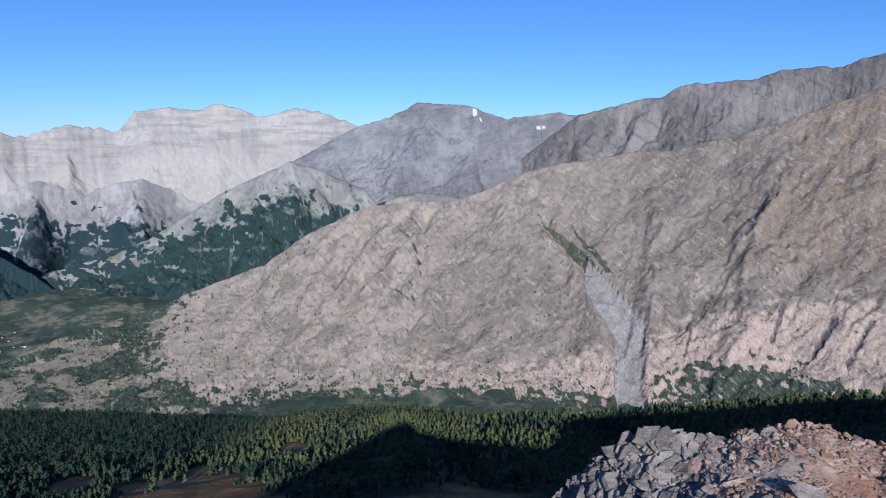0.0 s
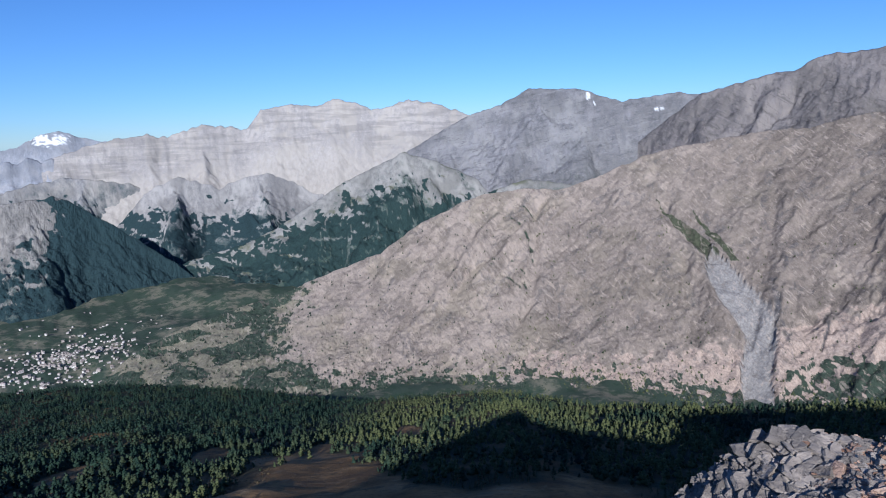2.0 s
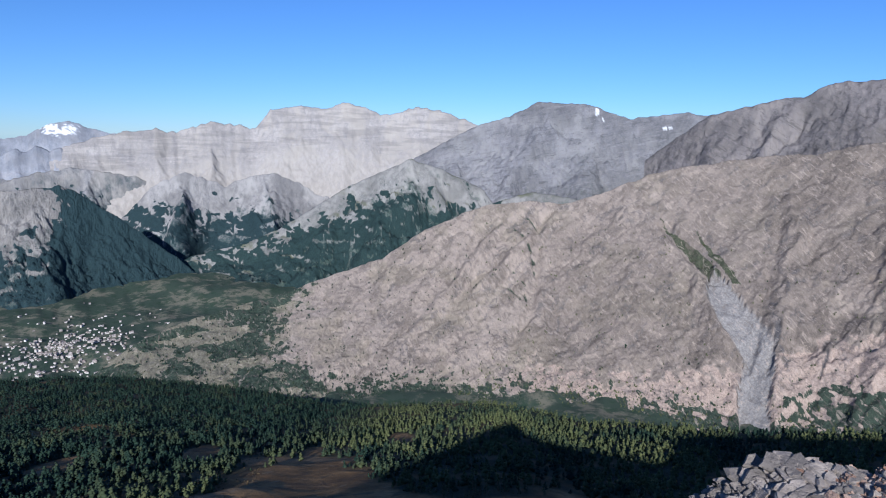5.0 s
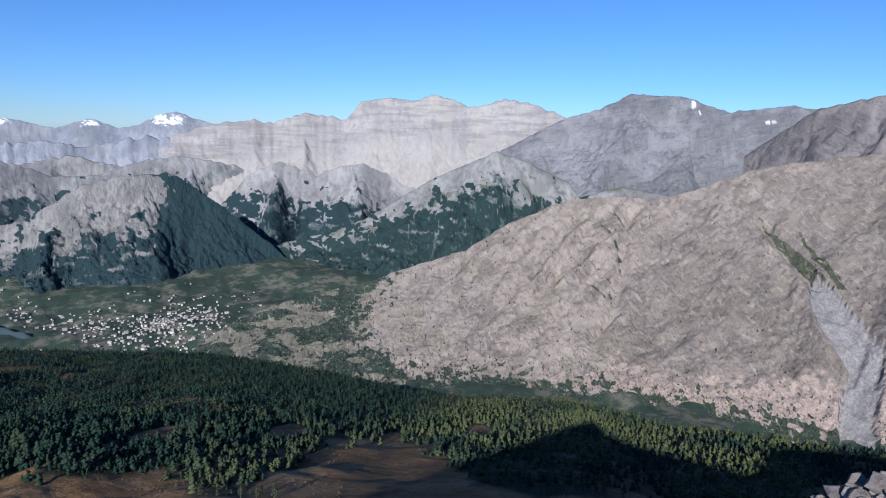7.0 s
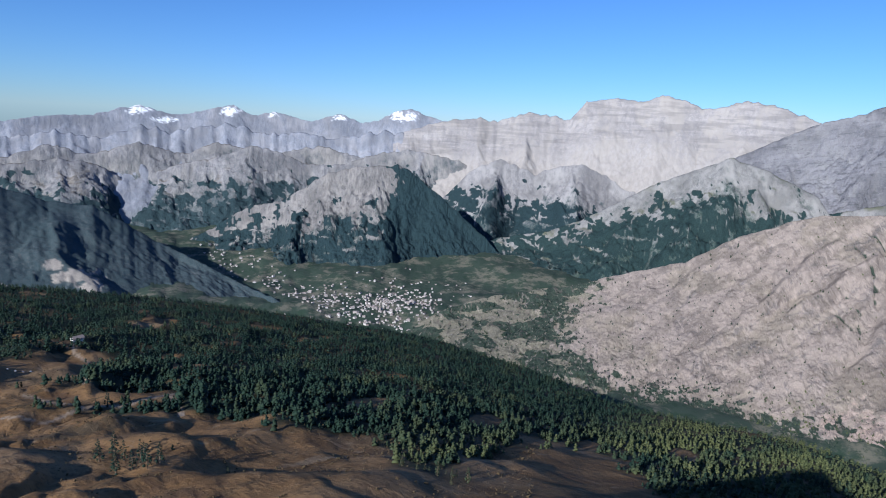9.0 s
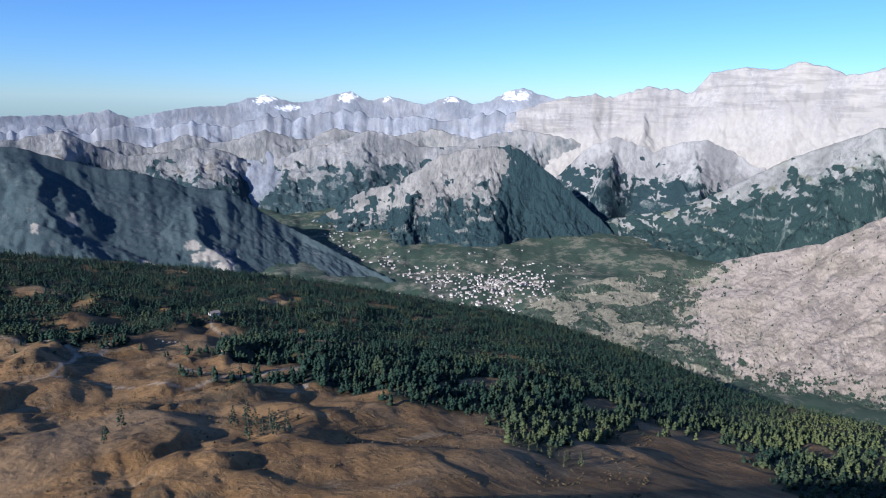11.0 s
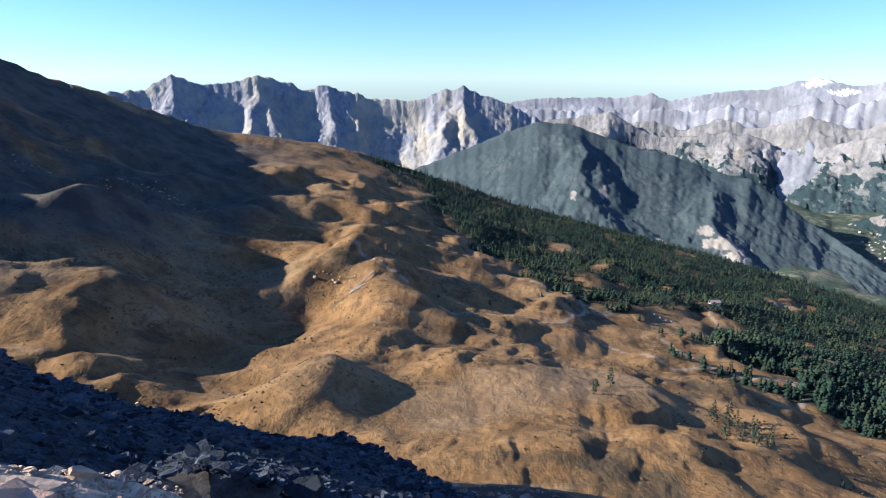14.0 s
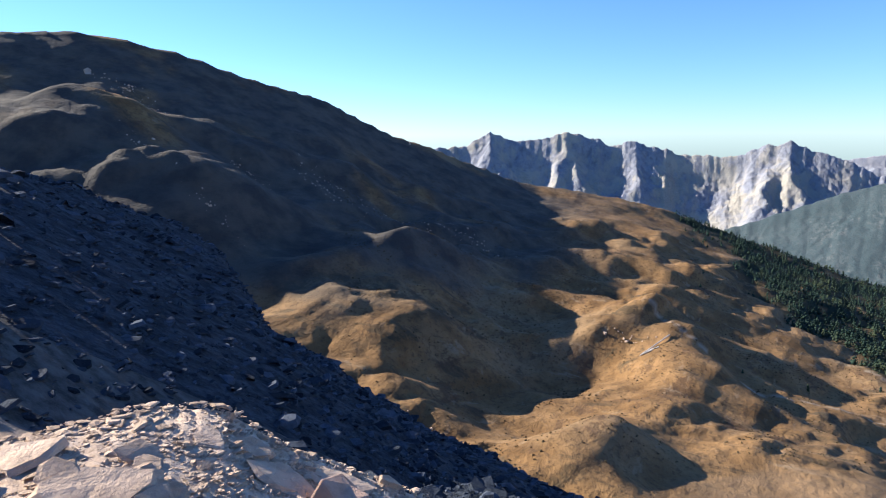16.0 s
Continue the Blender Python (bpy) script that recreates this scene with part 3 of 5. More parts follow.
# ---- mountains ----
def mountain(name, label, material, crest, r_crest, r_foot, z_foot=FLOOR_Z, wave=260.0, deep=90.0, skew=0.0, steep=1.25, jag=0.25, rows=120, step_az=0.15, seed=1, long=2.6,
             category="mountain", carve=None, spurs=(), masks=None, flute=1.0, split=()):
    """A mountain whose crest runs through (bearing, angle) pairs; ribs and gullies run down to its foot.
    spurs: (bearing and fall at the top, the same at the bottom, half width in degrees, height in metres)."""
    c = sorted(crest)
    az = np.arange(c[0][0], c[-1][0], step_az)
    rc = rounded(az, r_crest, 3) if isinstance(r_crest, tuple) else np.full(len(az), float(r_crest))
    rf = rounded(az, r_foot, 0.9) if isinstance(r_foot, tuple) else np.full(len(az), float(r_foot))
    s = np.radians(az) * rc
    ec = curve(az, c) + jag * (fbm(s / 60, s * 0, 4, seed) - 0.3 * np.abs(perlin(s / 25, s * 0, seed + 5)))
    zc = rc * tan_d(ec)
    v = np.concatenate([np.linspace(-0.3, -0.04, 5), np.linspace(0, 1, rows) ** 1.1])[:, None]
    f = np.clip(v, 0, 1)
    r = np.where(v < 0, np.minimum(rc - v * 500, 4960), rc + (rf - rc) * v)
    drop = np.minimum(z_foot - zc, -1)
    zb = np.where(v < 0, zc + v * 900, zc + drop * (1 - (1 - f) ** steep))
    run = f * np.hypot(rc - rf, drop)
    w1, w2 = fbm(s / wave * 0.7, run / wave * 0.75, 2, seed + 3), fbm(s / wave * 2.3 + 7, run / wave * 1.9, 3, seed + 4)
    bent = s / wave + skew * run / wave + 0.62 * w1 + 0.2 * w2
    # main spurs, the side ravines on their flanks, and small runnels
    big = ridged(bent / 2.2, run / (wave * long * 1.5), 2, seed + 13, 0.35)
    side = np.tanh(np.gradient(big, axis=1) / np.maximum(np.gradient(s), 1e-3) * wave * 0.9)
    flank = bent - 0.45 * side * run / wave + 0.12 * w2
    mid = ridged(flank * 1.5, run / (wave * 1.6), 3, seed + 9, 0.5)
    small = ridged(3.6 * flank + 0.3 * w2, run / (wave * 0.6), 3, seed + 19, 0.6)
    patch = step(-0.3, 0.4, fbm(s / wave / 2.2, run / wave / 2.6, 3, seed + 77))
    fine = fbm(s / 26, run / 32, 4, seed + 21, 0.6)
    env = step(0, 0.1, v) * (1 - 0.6 * step(0.85, 1.0, v))
    g = 0.6 * big + 0.4 * mid
    z = zb - deep * (1.15 * big + flute * (0.36 * mid + 0.17 * small * (0.3 + 0.8 * patch))) * env + deep * 0.1 * fine * step(0.0, 0.05, v)
    couloir = step(0.10, 0.015, np.abs(perlin(flank * wave / 70 + 0.25 * fine, run / 420, seed + 51))) * step(-0.15, 0.3, fbm(s / 150, run / 260, 3, seed + 53)) * step(0.04, 0.15, v)
    z = z - 0.05 * deep * couloir
    fine2 = fbm(s / wave * 2.5, run / wave * 2.0, 4, seed + 31)
    for a0, v0, a1, v1, width, tall in spurs:
        k = (f - v0) / (v1 - v0)
        d = np.abs(az + width * (0.3 * w1 + 0.12 * fine2) - (a0 + (a1 - a0) * k)) / (width * (0.25 + 0.75 * np.clip(k, 0, 1)))
        z = z + 0.75 * tall * np.clip(1 - d, 0, 1) * np.clip(k * 4, 0, 1) * np.clip((1.15 - k) * 3, 0, 1)
    # Besides gullies, side thickens the woods on shaded flanks and so darkens them.
    gully = np.clip(0.8 * g + 0.4 * small - 0.22 * side, 0, 1)
    full_az = np.broadcast_to(az, z.shape)
    el = np.degrees(np.arctan2(z, r))
    if carve:
        z = z + carve(full_az, el)
    a = np.radians(full_az)
    x, y = -r * np.sin(a), r * np.cos(a)
    h = np.broadcast_to(1 - f, z.shape)
    extra = masks(full_az, el) if masks else {}
    verts, faces, values = np.stack([x, y, z], -1).reshape(-1, 3), grid_faces(*z.shape)[:, ::-1], dict(height=h, gully=gully, couloir=couloir, **extra)
    LAND[name] = (x, y, z, full_az, el, h, gully)
    owner = np.zeros(len(faces), int)
    for i, (key, part_name, part_label) in enumerate(split):
        owner[np.broadcast_to(extra[key], z.shape).reshape(-1)[faces].mean(1) > 0.5] = i + 1
    top = None
    for i, (key, part_name, part_label) in enumerate((("", name, label), *split)):
        used, mine = np.unique(faces[owner == i], return_inverse=True)
        if not len(used):
            continue
        own = {k: np.broadcast_to(q, z.shape).reshape(-1)[used] for k, q in values.items()}
        ob = new(part_name, mesh_np(part_name, verts[used], mine.reshape(-1, 4), material, True, own))
        if top is None:
            top = tagged(ob, label, category)
        else:
            ob.parent = top
            tagged(ob, part_label, kind="" if key == "slide" else "stuff")
    return top


LAND = {}


def spots(*rings, rag=0.0):
    """A mask of soft ovals (bearing, angle, half width, half height)."""
    def mask(az, el):
        wob = 0.5 * fbm(az * 1.7, el * 2.6, 4, 5)
        out = 0
        for a, e, w, h in rings:
            d = np.hypot((az - a) / w, (el - e) / h) + wob + rag * np.abs(perlin(az * 5.0, el * 7.0, 15)) * 2.2
            out = np.maximum(out, step(1.0, 0.75, d))
        return out
    return mask


def wood_line(pairs, seed, rag=1.6, gaps=0.5):
    """Woods below a line of (bearing, angle) pairs, with tongues up the slope and pale runnels through them."""
    def mask(az, el):
        n = fbm(az * 0.7, el * 0.9, 5, seed, 0.6)
        tongue = perlin(az * 1.5 + 0.5 * n, el * 0.25, seed + 3)
        woods = step(0.25, -0.35, el - curve(az, pairs) + rag * n + 0.9 * tongue)
        holes = step(0.14, 0.03, np.abs(perlin(az * 1.9 + 0.35 * el + 0.3 * n, el * 0.16, seed + 7))) * step(-0.2, 0.25, perlin(az * 0.5, el * 0.4, seed + 9))
        clearing = step(0.3, 0.5, fbm(az * 0.9, el * 1.7, 4, seed + 11))
        return dict(woods=woods * (1 - gaps * np.maximum(holes, clearing)))
    return mask


def crag_woods(az, el):
    n = fbm(az * 0.6, el * 0.9, 5, 65, 0.6)
    edge = curve(el, ((-13, 41.4), (-12, 41.1), (-8, 40.1), (-6, 38.8), (-4, 39.3)))
    # The wooded flank away from the sun; its shade is in the dark too.
    flank = step(0.5, -0.3, az - edge + 1.7 * n)
    low = wood_line(((29, -6), (40, -8.6), (46, -8.8), (52, -8.6), (58, -10)), 66, 2.6, 0.75)(az, el)["woods"]
    return dict(woods=np.maximum(flank, low))


D = [(84.1, -2.0), (81.6, -1.6), (76.2, -1.5), (74.6, -1.5), (72.2, -1.1), (70.7, -1.7), (67.7, -1.1), (65.6, -0.8), (63.4, -0.7), (61.6, -0.1), (60.2, 0.2), (57.9, -0.4),
     (56.5, -0.3), (54.1, 0.4), (53.1, 0.6), (51.7, -0.2), (49.7, 0.2), (46.8, -0.5), (44.3, 0.3), (42.3, -0.4), (40.9, -0.1), (39.4, 0.8), (38, 1), (36.5, 0.4), (34.6, 0)]
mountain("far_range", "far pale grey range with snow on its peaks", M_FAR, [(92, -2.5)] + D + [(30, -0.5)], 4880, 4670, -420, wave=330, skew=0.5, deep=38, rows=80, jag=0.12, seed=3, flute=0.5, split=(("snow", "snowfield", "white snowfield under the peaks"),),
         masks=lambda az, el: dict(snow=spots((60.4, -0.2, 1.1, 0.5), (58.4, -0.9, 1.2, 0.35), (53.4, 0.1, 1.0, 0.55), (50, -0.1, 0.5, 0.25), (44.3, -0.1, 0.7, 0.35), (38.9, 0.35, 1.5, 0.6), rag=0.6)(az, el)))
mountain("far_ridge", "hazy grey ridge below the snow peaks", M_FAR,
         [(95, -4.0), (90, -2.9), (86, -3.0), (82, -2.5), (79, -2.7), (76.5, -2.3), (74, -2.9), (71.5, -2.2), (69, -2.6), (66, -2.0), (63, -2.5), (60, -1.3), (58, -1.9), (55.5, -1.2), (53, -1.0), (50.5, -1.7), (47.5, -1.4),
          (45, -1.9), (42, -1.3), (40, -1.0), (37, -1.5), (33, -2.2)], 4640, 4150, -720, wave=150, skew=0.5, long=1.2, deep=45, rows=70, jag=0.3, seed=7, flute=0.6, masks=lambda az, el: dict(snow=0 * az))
mountain("back_range", "hazy range of grey cliffs and brown slopes", M_MID,
         [(97, -5.2), (93, -4.6), (90, -3.9), (87.5, -4.3), (84.5, -3.4), (82, -4.2), (79, -3.3), (76, -4.2), (72, -3.3), (69.5, -4.1), (66.5, -3.0), (64, -3.8), (60.5, -2.7), (57, -3.6), (54.5, -2.5), (50, -3.4), (46, -2.5), (42, -3.5), (38, -2.9), (33, -4.5)],
         4540, ((97, 4200), (86, 4150), (80, 3950), (75, 4150), (67, 3950), (63, 4150), (55, 3950), (50, 4150), (33, 4100)), -760, wave=170, skew=0.4, long=1.6, deep=65, rows=90, jag=0.2, seed=17, masks=wood_line(((97, -5), (80, -6), (60, -6.5), (33, -7)), 117, 2.0, 0.7))
mountain("limestone_massif", "pale banded limestone massif above scree slopes", M_LIME,
         [(42, -2.2), (38.5, -0.9), (35.7, 0), (34.3, 0.3), (32.1, 0.5), (30.7, 0.3), (27.9, 1.2), (26, 1), (24.4, 0.7), (23.1, 2.3), (20.6, 2.7), (18.2, 2.5), (17, 3.1), (15.2, 2.7),
          (13.7, 2.1), (12.3, 2.25), (10.6, 2.8), (8.6, 2.55), (5.7, 1.5), (3, 0.3)], 4650, 3800, -740, wave=240, deep=50, jag=0.16, steep=1.6, seed=11,
         spurs=((38.5, 0.02, 39, 0.9, 2.5, 90), (28, 0.05, 29.5, 0.8, 3, 100), (10.5, 0.1, 13, 0.8, 3, 70)))
mountain("slate_peak", "grey-brown peak with a small snow patch under its top", M_B,
         [(14, -3.5), (10, -1.2), (6.9, 0.5), (5, 1.4), (2.5, 2.1), (0, 3.4), (-2.4, 3.2), (-4.2, 3.2), (-5.4, 2.7), (-7.9, 1.9), (-8.4, 2.1), (-12.2, 2.5), (-13.7, 2.2), (-20, 1.5)],
         4400, ((14, 3600), (4, 3350), (0.5, 3750), (-4, 3400), (-9, 3750), (-20, 3450)), -780, wave=300, deep=90, jag=0.1, seed=23, split=(("snow", "snow_patch", "small white snow patch"),), spurs=((0, 0.05, 3.5, 0.9, 4, 120), (-4, 0.05, -5, 0.9, 4, 100)),
         masks=lambda az, el: dict(snow=spots((-4.9, 2.5, 0.22, 0.5), (-5.3, 1.9, 0.5, 0.1), (-10.5, 1.3, 0.7, 0.07), rag=0.3)(az, el)))
mountain("high_ridge", "grey-brown mountain ridge with bare gullied slopes", M_A2,
         [(-9, -1.5), (-13.7, 2.2), (-19.2, 3.6), (-20.5, 3.6), (-22, 4.6), (-23.9, 4.7), (-27.6, 4.9), (-29.3, 5.5), (-31.4, 5.6), (-33.2, 5.5), (-34.6, 6.1), (-36, 6.3), (-44, 7)],
         3500, 2300, -700, wave=190, deep=75, jag=0.12, skew=-0.6, seed=31)
mountain("wooded_spur", "dark wooded spur with grey rock ribs", M_SPUR,
         [(33, -11.5), (30, -9.9), (25.6, -9), (22.6, -7.8), (19.1, -5.7), (17.1, -4.4), (13.6, -2.8), (11.1, -1.7), (8.6, -2.5), (4.6, -4.3), (3.8, -5.5), (0.3, -4.4), (-3.4, -4.9), (-8, -8)],
         3500, 2700, -790, wave=180, deep=70, skew=0.6, jag=0.1, seed=43, split=(("woods", "woodland", "dark conifer woods on the lower slopes"),), masks=wood_line(((33, -9), (25, -8.2), (20, -7.2), (15, -5.6), (11, -4.6), (7, -5.6), (4, -6.5), (-3, -7.5)), 143, 1.8, 0.7), spurs=((11, 0.03, 16, 0.8, 4, 110), (18, 0.05, 22, 0.9, 3, 80)))
mountain("limestone_foothill", "limestone spurs with dark woods in their shade", M_LIME2,
         [(38, -9), (34.6, -6.2), (32.7, -4.1), (30.1, -2.9), (27, -4.1), (25, -3.3), (23.1, -3), (20.6, -4), (19.1, -5), (17, -5.4), (13, -8)], 4150, ((38, 3900), (34, 3850), (31.6, 3450), (28, 3950), (25, 3700), (23.6, 3450), (20.5, 3900), (13, 3800)), -790, wave=200, deep=75, jag=0.15, seed=47, split=(("woods", "woodland", "dark conifer woods on the lower slopes"),), masks=wood_line(((38, -6.5), (33, -5.4), (29, -6.2), (25, -6.2), (22, -6.8), (17, -7.5), (13, -8.5)), 147, 1.5, 0.8), spurs=((30.1, 0.02, 31.2, 0.95, 3.2, 110), (23.6, 0.03, 23.4, 0.95, 3.0, 110), (27, 0.2, 27.2, 0.95, 1.4, 40)))
mountain("cliff_mountain", "mountain of pale crags above the town, one flank wooded", M_CRAG,
         [(29, -12), (31.1, -9.9), (33.7, -7.8), (34.7, -6.9), (36.7, -5.4), (38.3, -4.2), (39.3, -3.9), (41.3, -4.1), (43.2, -4.3), (45.2, -4.8), (47.2, -6.1), (49.3, -7.4), (51.8, -7.8), (53.3, -8.6),
          (54.8, -9.6), (58, -11.2)], ((29, 3350), (33, 3420), (39.3, 3500), (45, 3500), (58, 3700)), ((29, 3050), (32, 3050), (37, 3000), (40.5, 2780), (43, 2820), (46, 3000), (49, 2850), (52, 3050), (58, 3100)), -790, wave=230, deep=85, jag=0.15, steep=1.3, seed=53, split=(("woods", "woodland", "dark conifer woods on the lower slopes"),), masks=crag_woods, spurs=((48, 0.08, 50, 0.9, 3, 70),))
mountain("middle_range", "range of pale cliffs and brown slopes", M_MID,
         [(88, -6.5), (84.3, -4.6), (80.4, -3.4), (77.5, -3.1), (75.5, -2.6), (73, -4), (71, -4.7), (67.5, -4.3), (66.1, -4.1), (63.6, -4.4), (61.1, -6), (57.6, -4.4), (54.2, -3.7), (51.7, -2.7), (49.2, -3.2),
          (47.3, -4.1), (44.3, -4.1), (41.3, -3.1), (38.3, -2.5), (34, -3.2), (28, -6)], 4450, ((88, 3800), (75, 3550), (70, 4000), (65.5, 3550), (60, 4050), (53.5, 3600), (49.5, 4000), (44, 3850), (34, 3900), (28, 4000)), -790, wave=220, deep=85, jag=0.15, seed=61, split=(("woods", "woodland", "dark conifer woods on the lower slopes"),), masks=wood_line(((88, -5), (78, -6), (70, -6.4), (64, -6.6), (56, -6.8), (50, -6.4), (44, -6), (28, -6)), 161, 2.4, 0.6))
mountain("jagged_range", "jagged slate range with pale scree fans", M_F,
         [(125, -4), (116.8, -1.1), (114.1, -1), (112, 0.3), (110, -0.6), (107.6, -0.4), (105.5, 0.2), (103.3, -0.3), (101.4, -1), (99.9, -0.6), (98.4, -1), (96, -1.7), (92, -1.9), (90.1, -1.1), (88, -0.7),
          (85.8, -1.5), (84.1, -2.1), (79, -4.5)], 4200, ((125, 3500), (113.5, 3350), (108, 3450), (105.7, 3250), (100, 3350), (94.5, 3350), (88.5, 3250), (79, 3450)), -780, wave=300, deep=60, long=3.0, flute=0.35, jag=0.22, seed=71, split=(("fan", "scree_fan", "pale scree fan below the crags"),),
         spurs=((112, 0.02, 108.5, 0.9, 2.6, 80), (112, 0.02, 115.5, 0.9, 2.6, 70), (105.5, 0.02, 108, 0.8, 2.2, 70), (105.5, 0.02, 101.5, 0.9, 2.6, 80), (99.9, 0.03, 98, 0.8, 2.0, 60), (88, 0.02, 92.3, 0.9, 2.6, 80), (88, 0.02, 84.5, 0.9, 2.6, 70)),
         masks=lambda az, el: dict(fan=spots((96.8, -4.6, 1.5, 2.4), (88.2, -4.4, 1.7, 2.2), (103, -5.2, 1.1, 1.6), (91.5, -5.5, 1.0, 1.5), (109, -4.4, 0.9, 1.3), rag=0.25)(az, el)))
mountain("wooded_mountain", "blue-green wooded mountain with a pale eroded scar", M_WOODED,
         [(47, -17.5), (49.8, -15.8), (52.4, -14.6), (56.4, -12.3), (59.7, -10.5), (62, -8.9), (63.8, -7.8), (66.9, -7.3), (69.8, -6.2), (73.8, -5.4), (77.4, -4.2), (78.5, -3.8), (81.4, -3.6), (84.3, -4.6),
          (90.1, -7), (94, -8.5), (100, -11)], ((47, 2200), (50, 2420), (56, 2950), (62, 3200), (100, 3200)), ((47, 1950), (56, 2150), (70, 2250), (100, 2250)), -700, wave=300, deep=22, jag=0.1, seed=83, split=(("scar", "eroded_scar", "bare pale eroded scar"),), spurs=((79, 0.02, 74, 0.95, 7, 90), (68, 0.05, 63, 0.95, 5, 60)),
         masks=lambda az, el: dict(scar=spots((65.4, -13.2, 1.7, 0.6), (64.3, -13.9, 0.9, 0.8), (66.8, -12.2, 0.7, 0.5), (70.6, -13.6, 0.9, 0.5), (75.5, -9.5, 0.4, 0.5), (78, -9.8, 0.3, 0.5))(az, el)))
def slide_line(el):
    mid = curve(el, ((-30, -20.2), (-23, -19.6), (-20, -19.0), (-17, -19.3), (-15, -18.5), (-12.5, -16.4), (-10.5, -15.2)))
    wide = curve(el, ((-30, 1.3), (-17, 1.2), (-14.5, 1.9), (-12, 1.3), (-10.7, 0.6), (-10.2, 0.02), (-9, 0.001)))
    return mid, wide


GULLY = ((-19, 2.6), (-17.6, 1.8), (-15.4, 0.3), (-12.9, -0.1), (-10.7, -0.5), (-9.1, -0.1), (-7.0, -0.5), (-5.4, -1.6))
NOTCHES = ((-30.9, -12.4, -30.2, -15.6, 0.22), (-34.6, -12.8, -33.2, -16.4, 0.3), (-28.9, -4.4, -27.8, -7.0, 0.3), (-20.4, -13.8, -19.9, -17.5, 0.25), (-24.0, -15.2, -23.7, -17.4, 0.1), (-36.9, -12.8, -35.6, -16.6, 0.2))


def lean(az, el):
    """Distances across and along the beds, which climb from one side of the face to the other."""
    wob = 0.5 * fbm(az * 0.35, el * 0.35, 3, 44)
    return (0.77 * az + 0.64 * el) + wob, (0.77 * el - 0.64 * az)


def nicks(az, el):
    """Short clefts that drop into the gully from its near side."""
    off = az - curve(el, GULLY)
    n = fbm(az * 0.9, el * 0.9, 3, 18)
    cleft = step(0.2, 0.06, np.abs(perlin((0.75 * az - 0.66 * el) * 0.8 + 0.2 * n, (0.66 * az + 0.75 * el) * 0.22, 62)))
    return cleft * step(-0.1, 0.4, off) * step(4.0, 1.8, off + 1.2 * n) * step(-15.5, -13, el) * step(-5.4, -6.2, el) * step(-0.25, 0.15, n)


def notch(az, el):
    out = 0 * az
    rag = 0.6 * fbm(az * 3.4, el * 1.2, 4, 28)
    for a0, e0, a1, e1, wide in NOTCHES:
        k = (el - e0) / (e1 - e0)
        out = np.maximum(out, step(1.0, 0.7, np.abs(az - a0 - (a1 - a0) * k) / wide + rag + 6 * np.maximum(0, np.abs(k - 0.5) - 0.42)))
    return out


def landslide(az, el):
    """The beds, the gullies, and the bowl and chute of the grey slide, cut into the face."""
    mid, wide = slide_line(el)
    across, down = lean(az, el)
    beds = 0.75 * ridged(across / 2.3, down / 9, 4, 36, 0.6) * (0.6 + 0.55 * step(-16, -22, az)) * (0.35 + step(-0.3, 0.4, fbm(az * 0.3, el * 0.4, 3, 38)))
    strip = np.abs(az - curve(el, ((-11.5, -15.6), (-6.4, -10.8))))
    calm = step(1.0, 1.6, np.abs(az - mid) / wide + 4 * (el > -9.5))
    cut = -15 * beds * calm - 15 * step(1.1, 0.0, np.abs(az - curve(el, GULLY)) / 0.7) * step(-19, -16, el) * step(-5.2, -6.2, el) - 10 * nicks(az, el) - 8 * notch(az, el)
    return cut - 20 * step(1.25, 0.8, np.abs(az - mid) / wide) * (el < -10) - 16 * step(1.0, 0.2, strip) * (el > -11) * (el < -6.5)


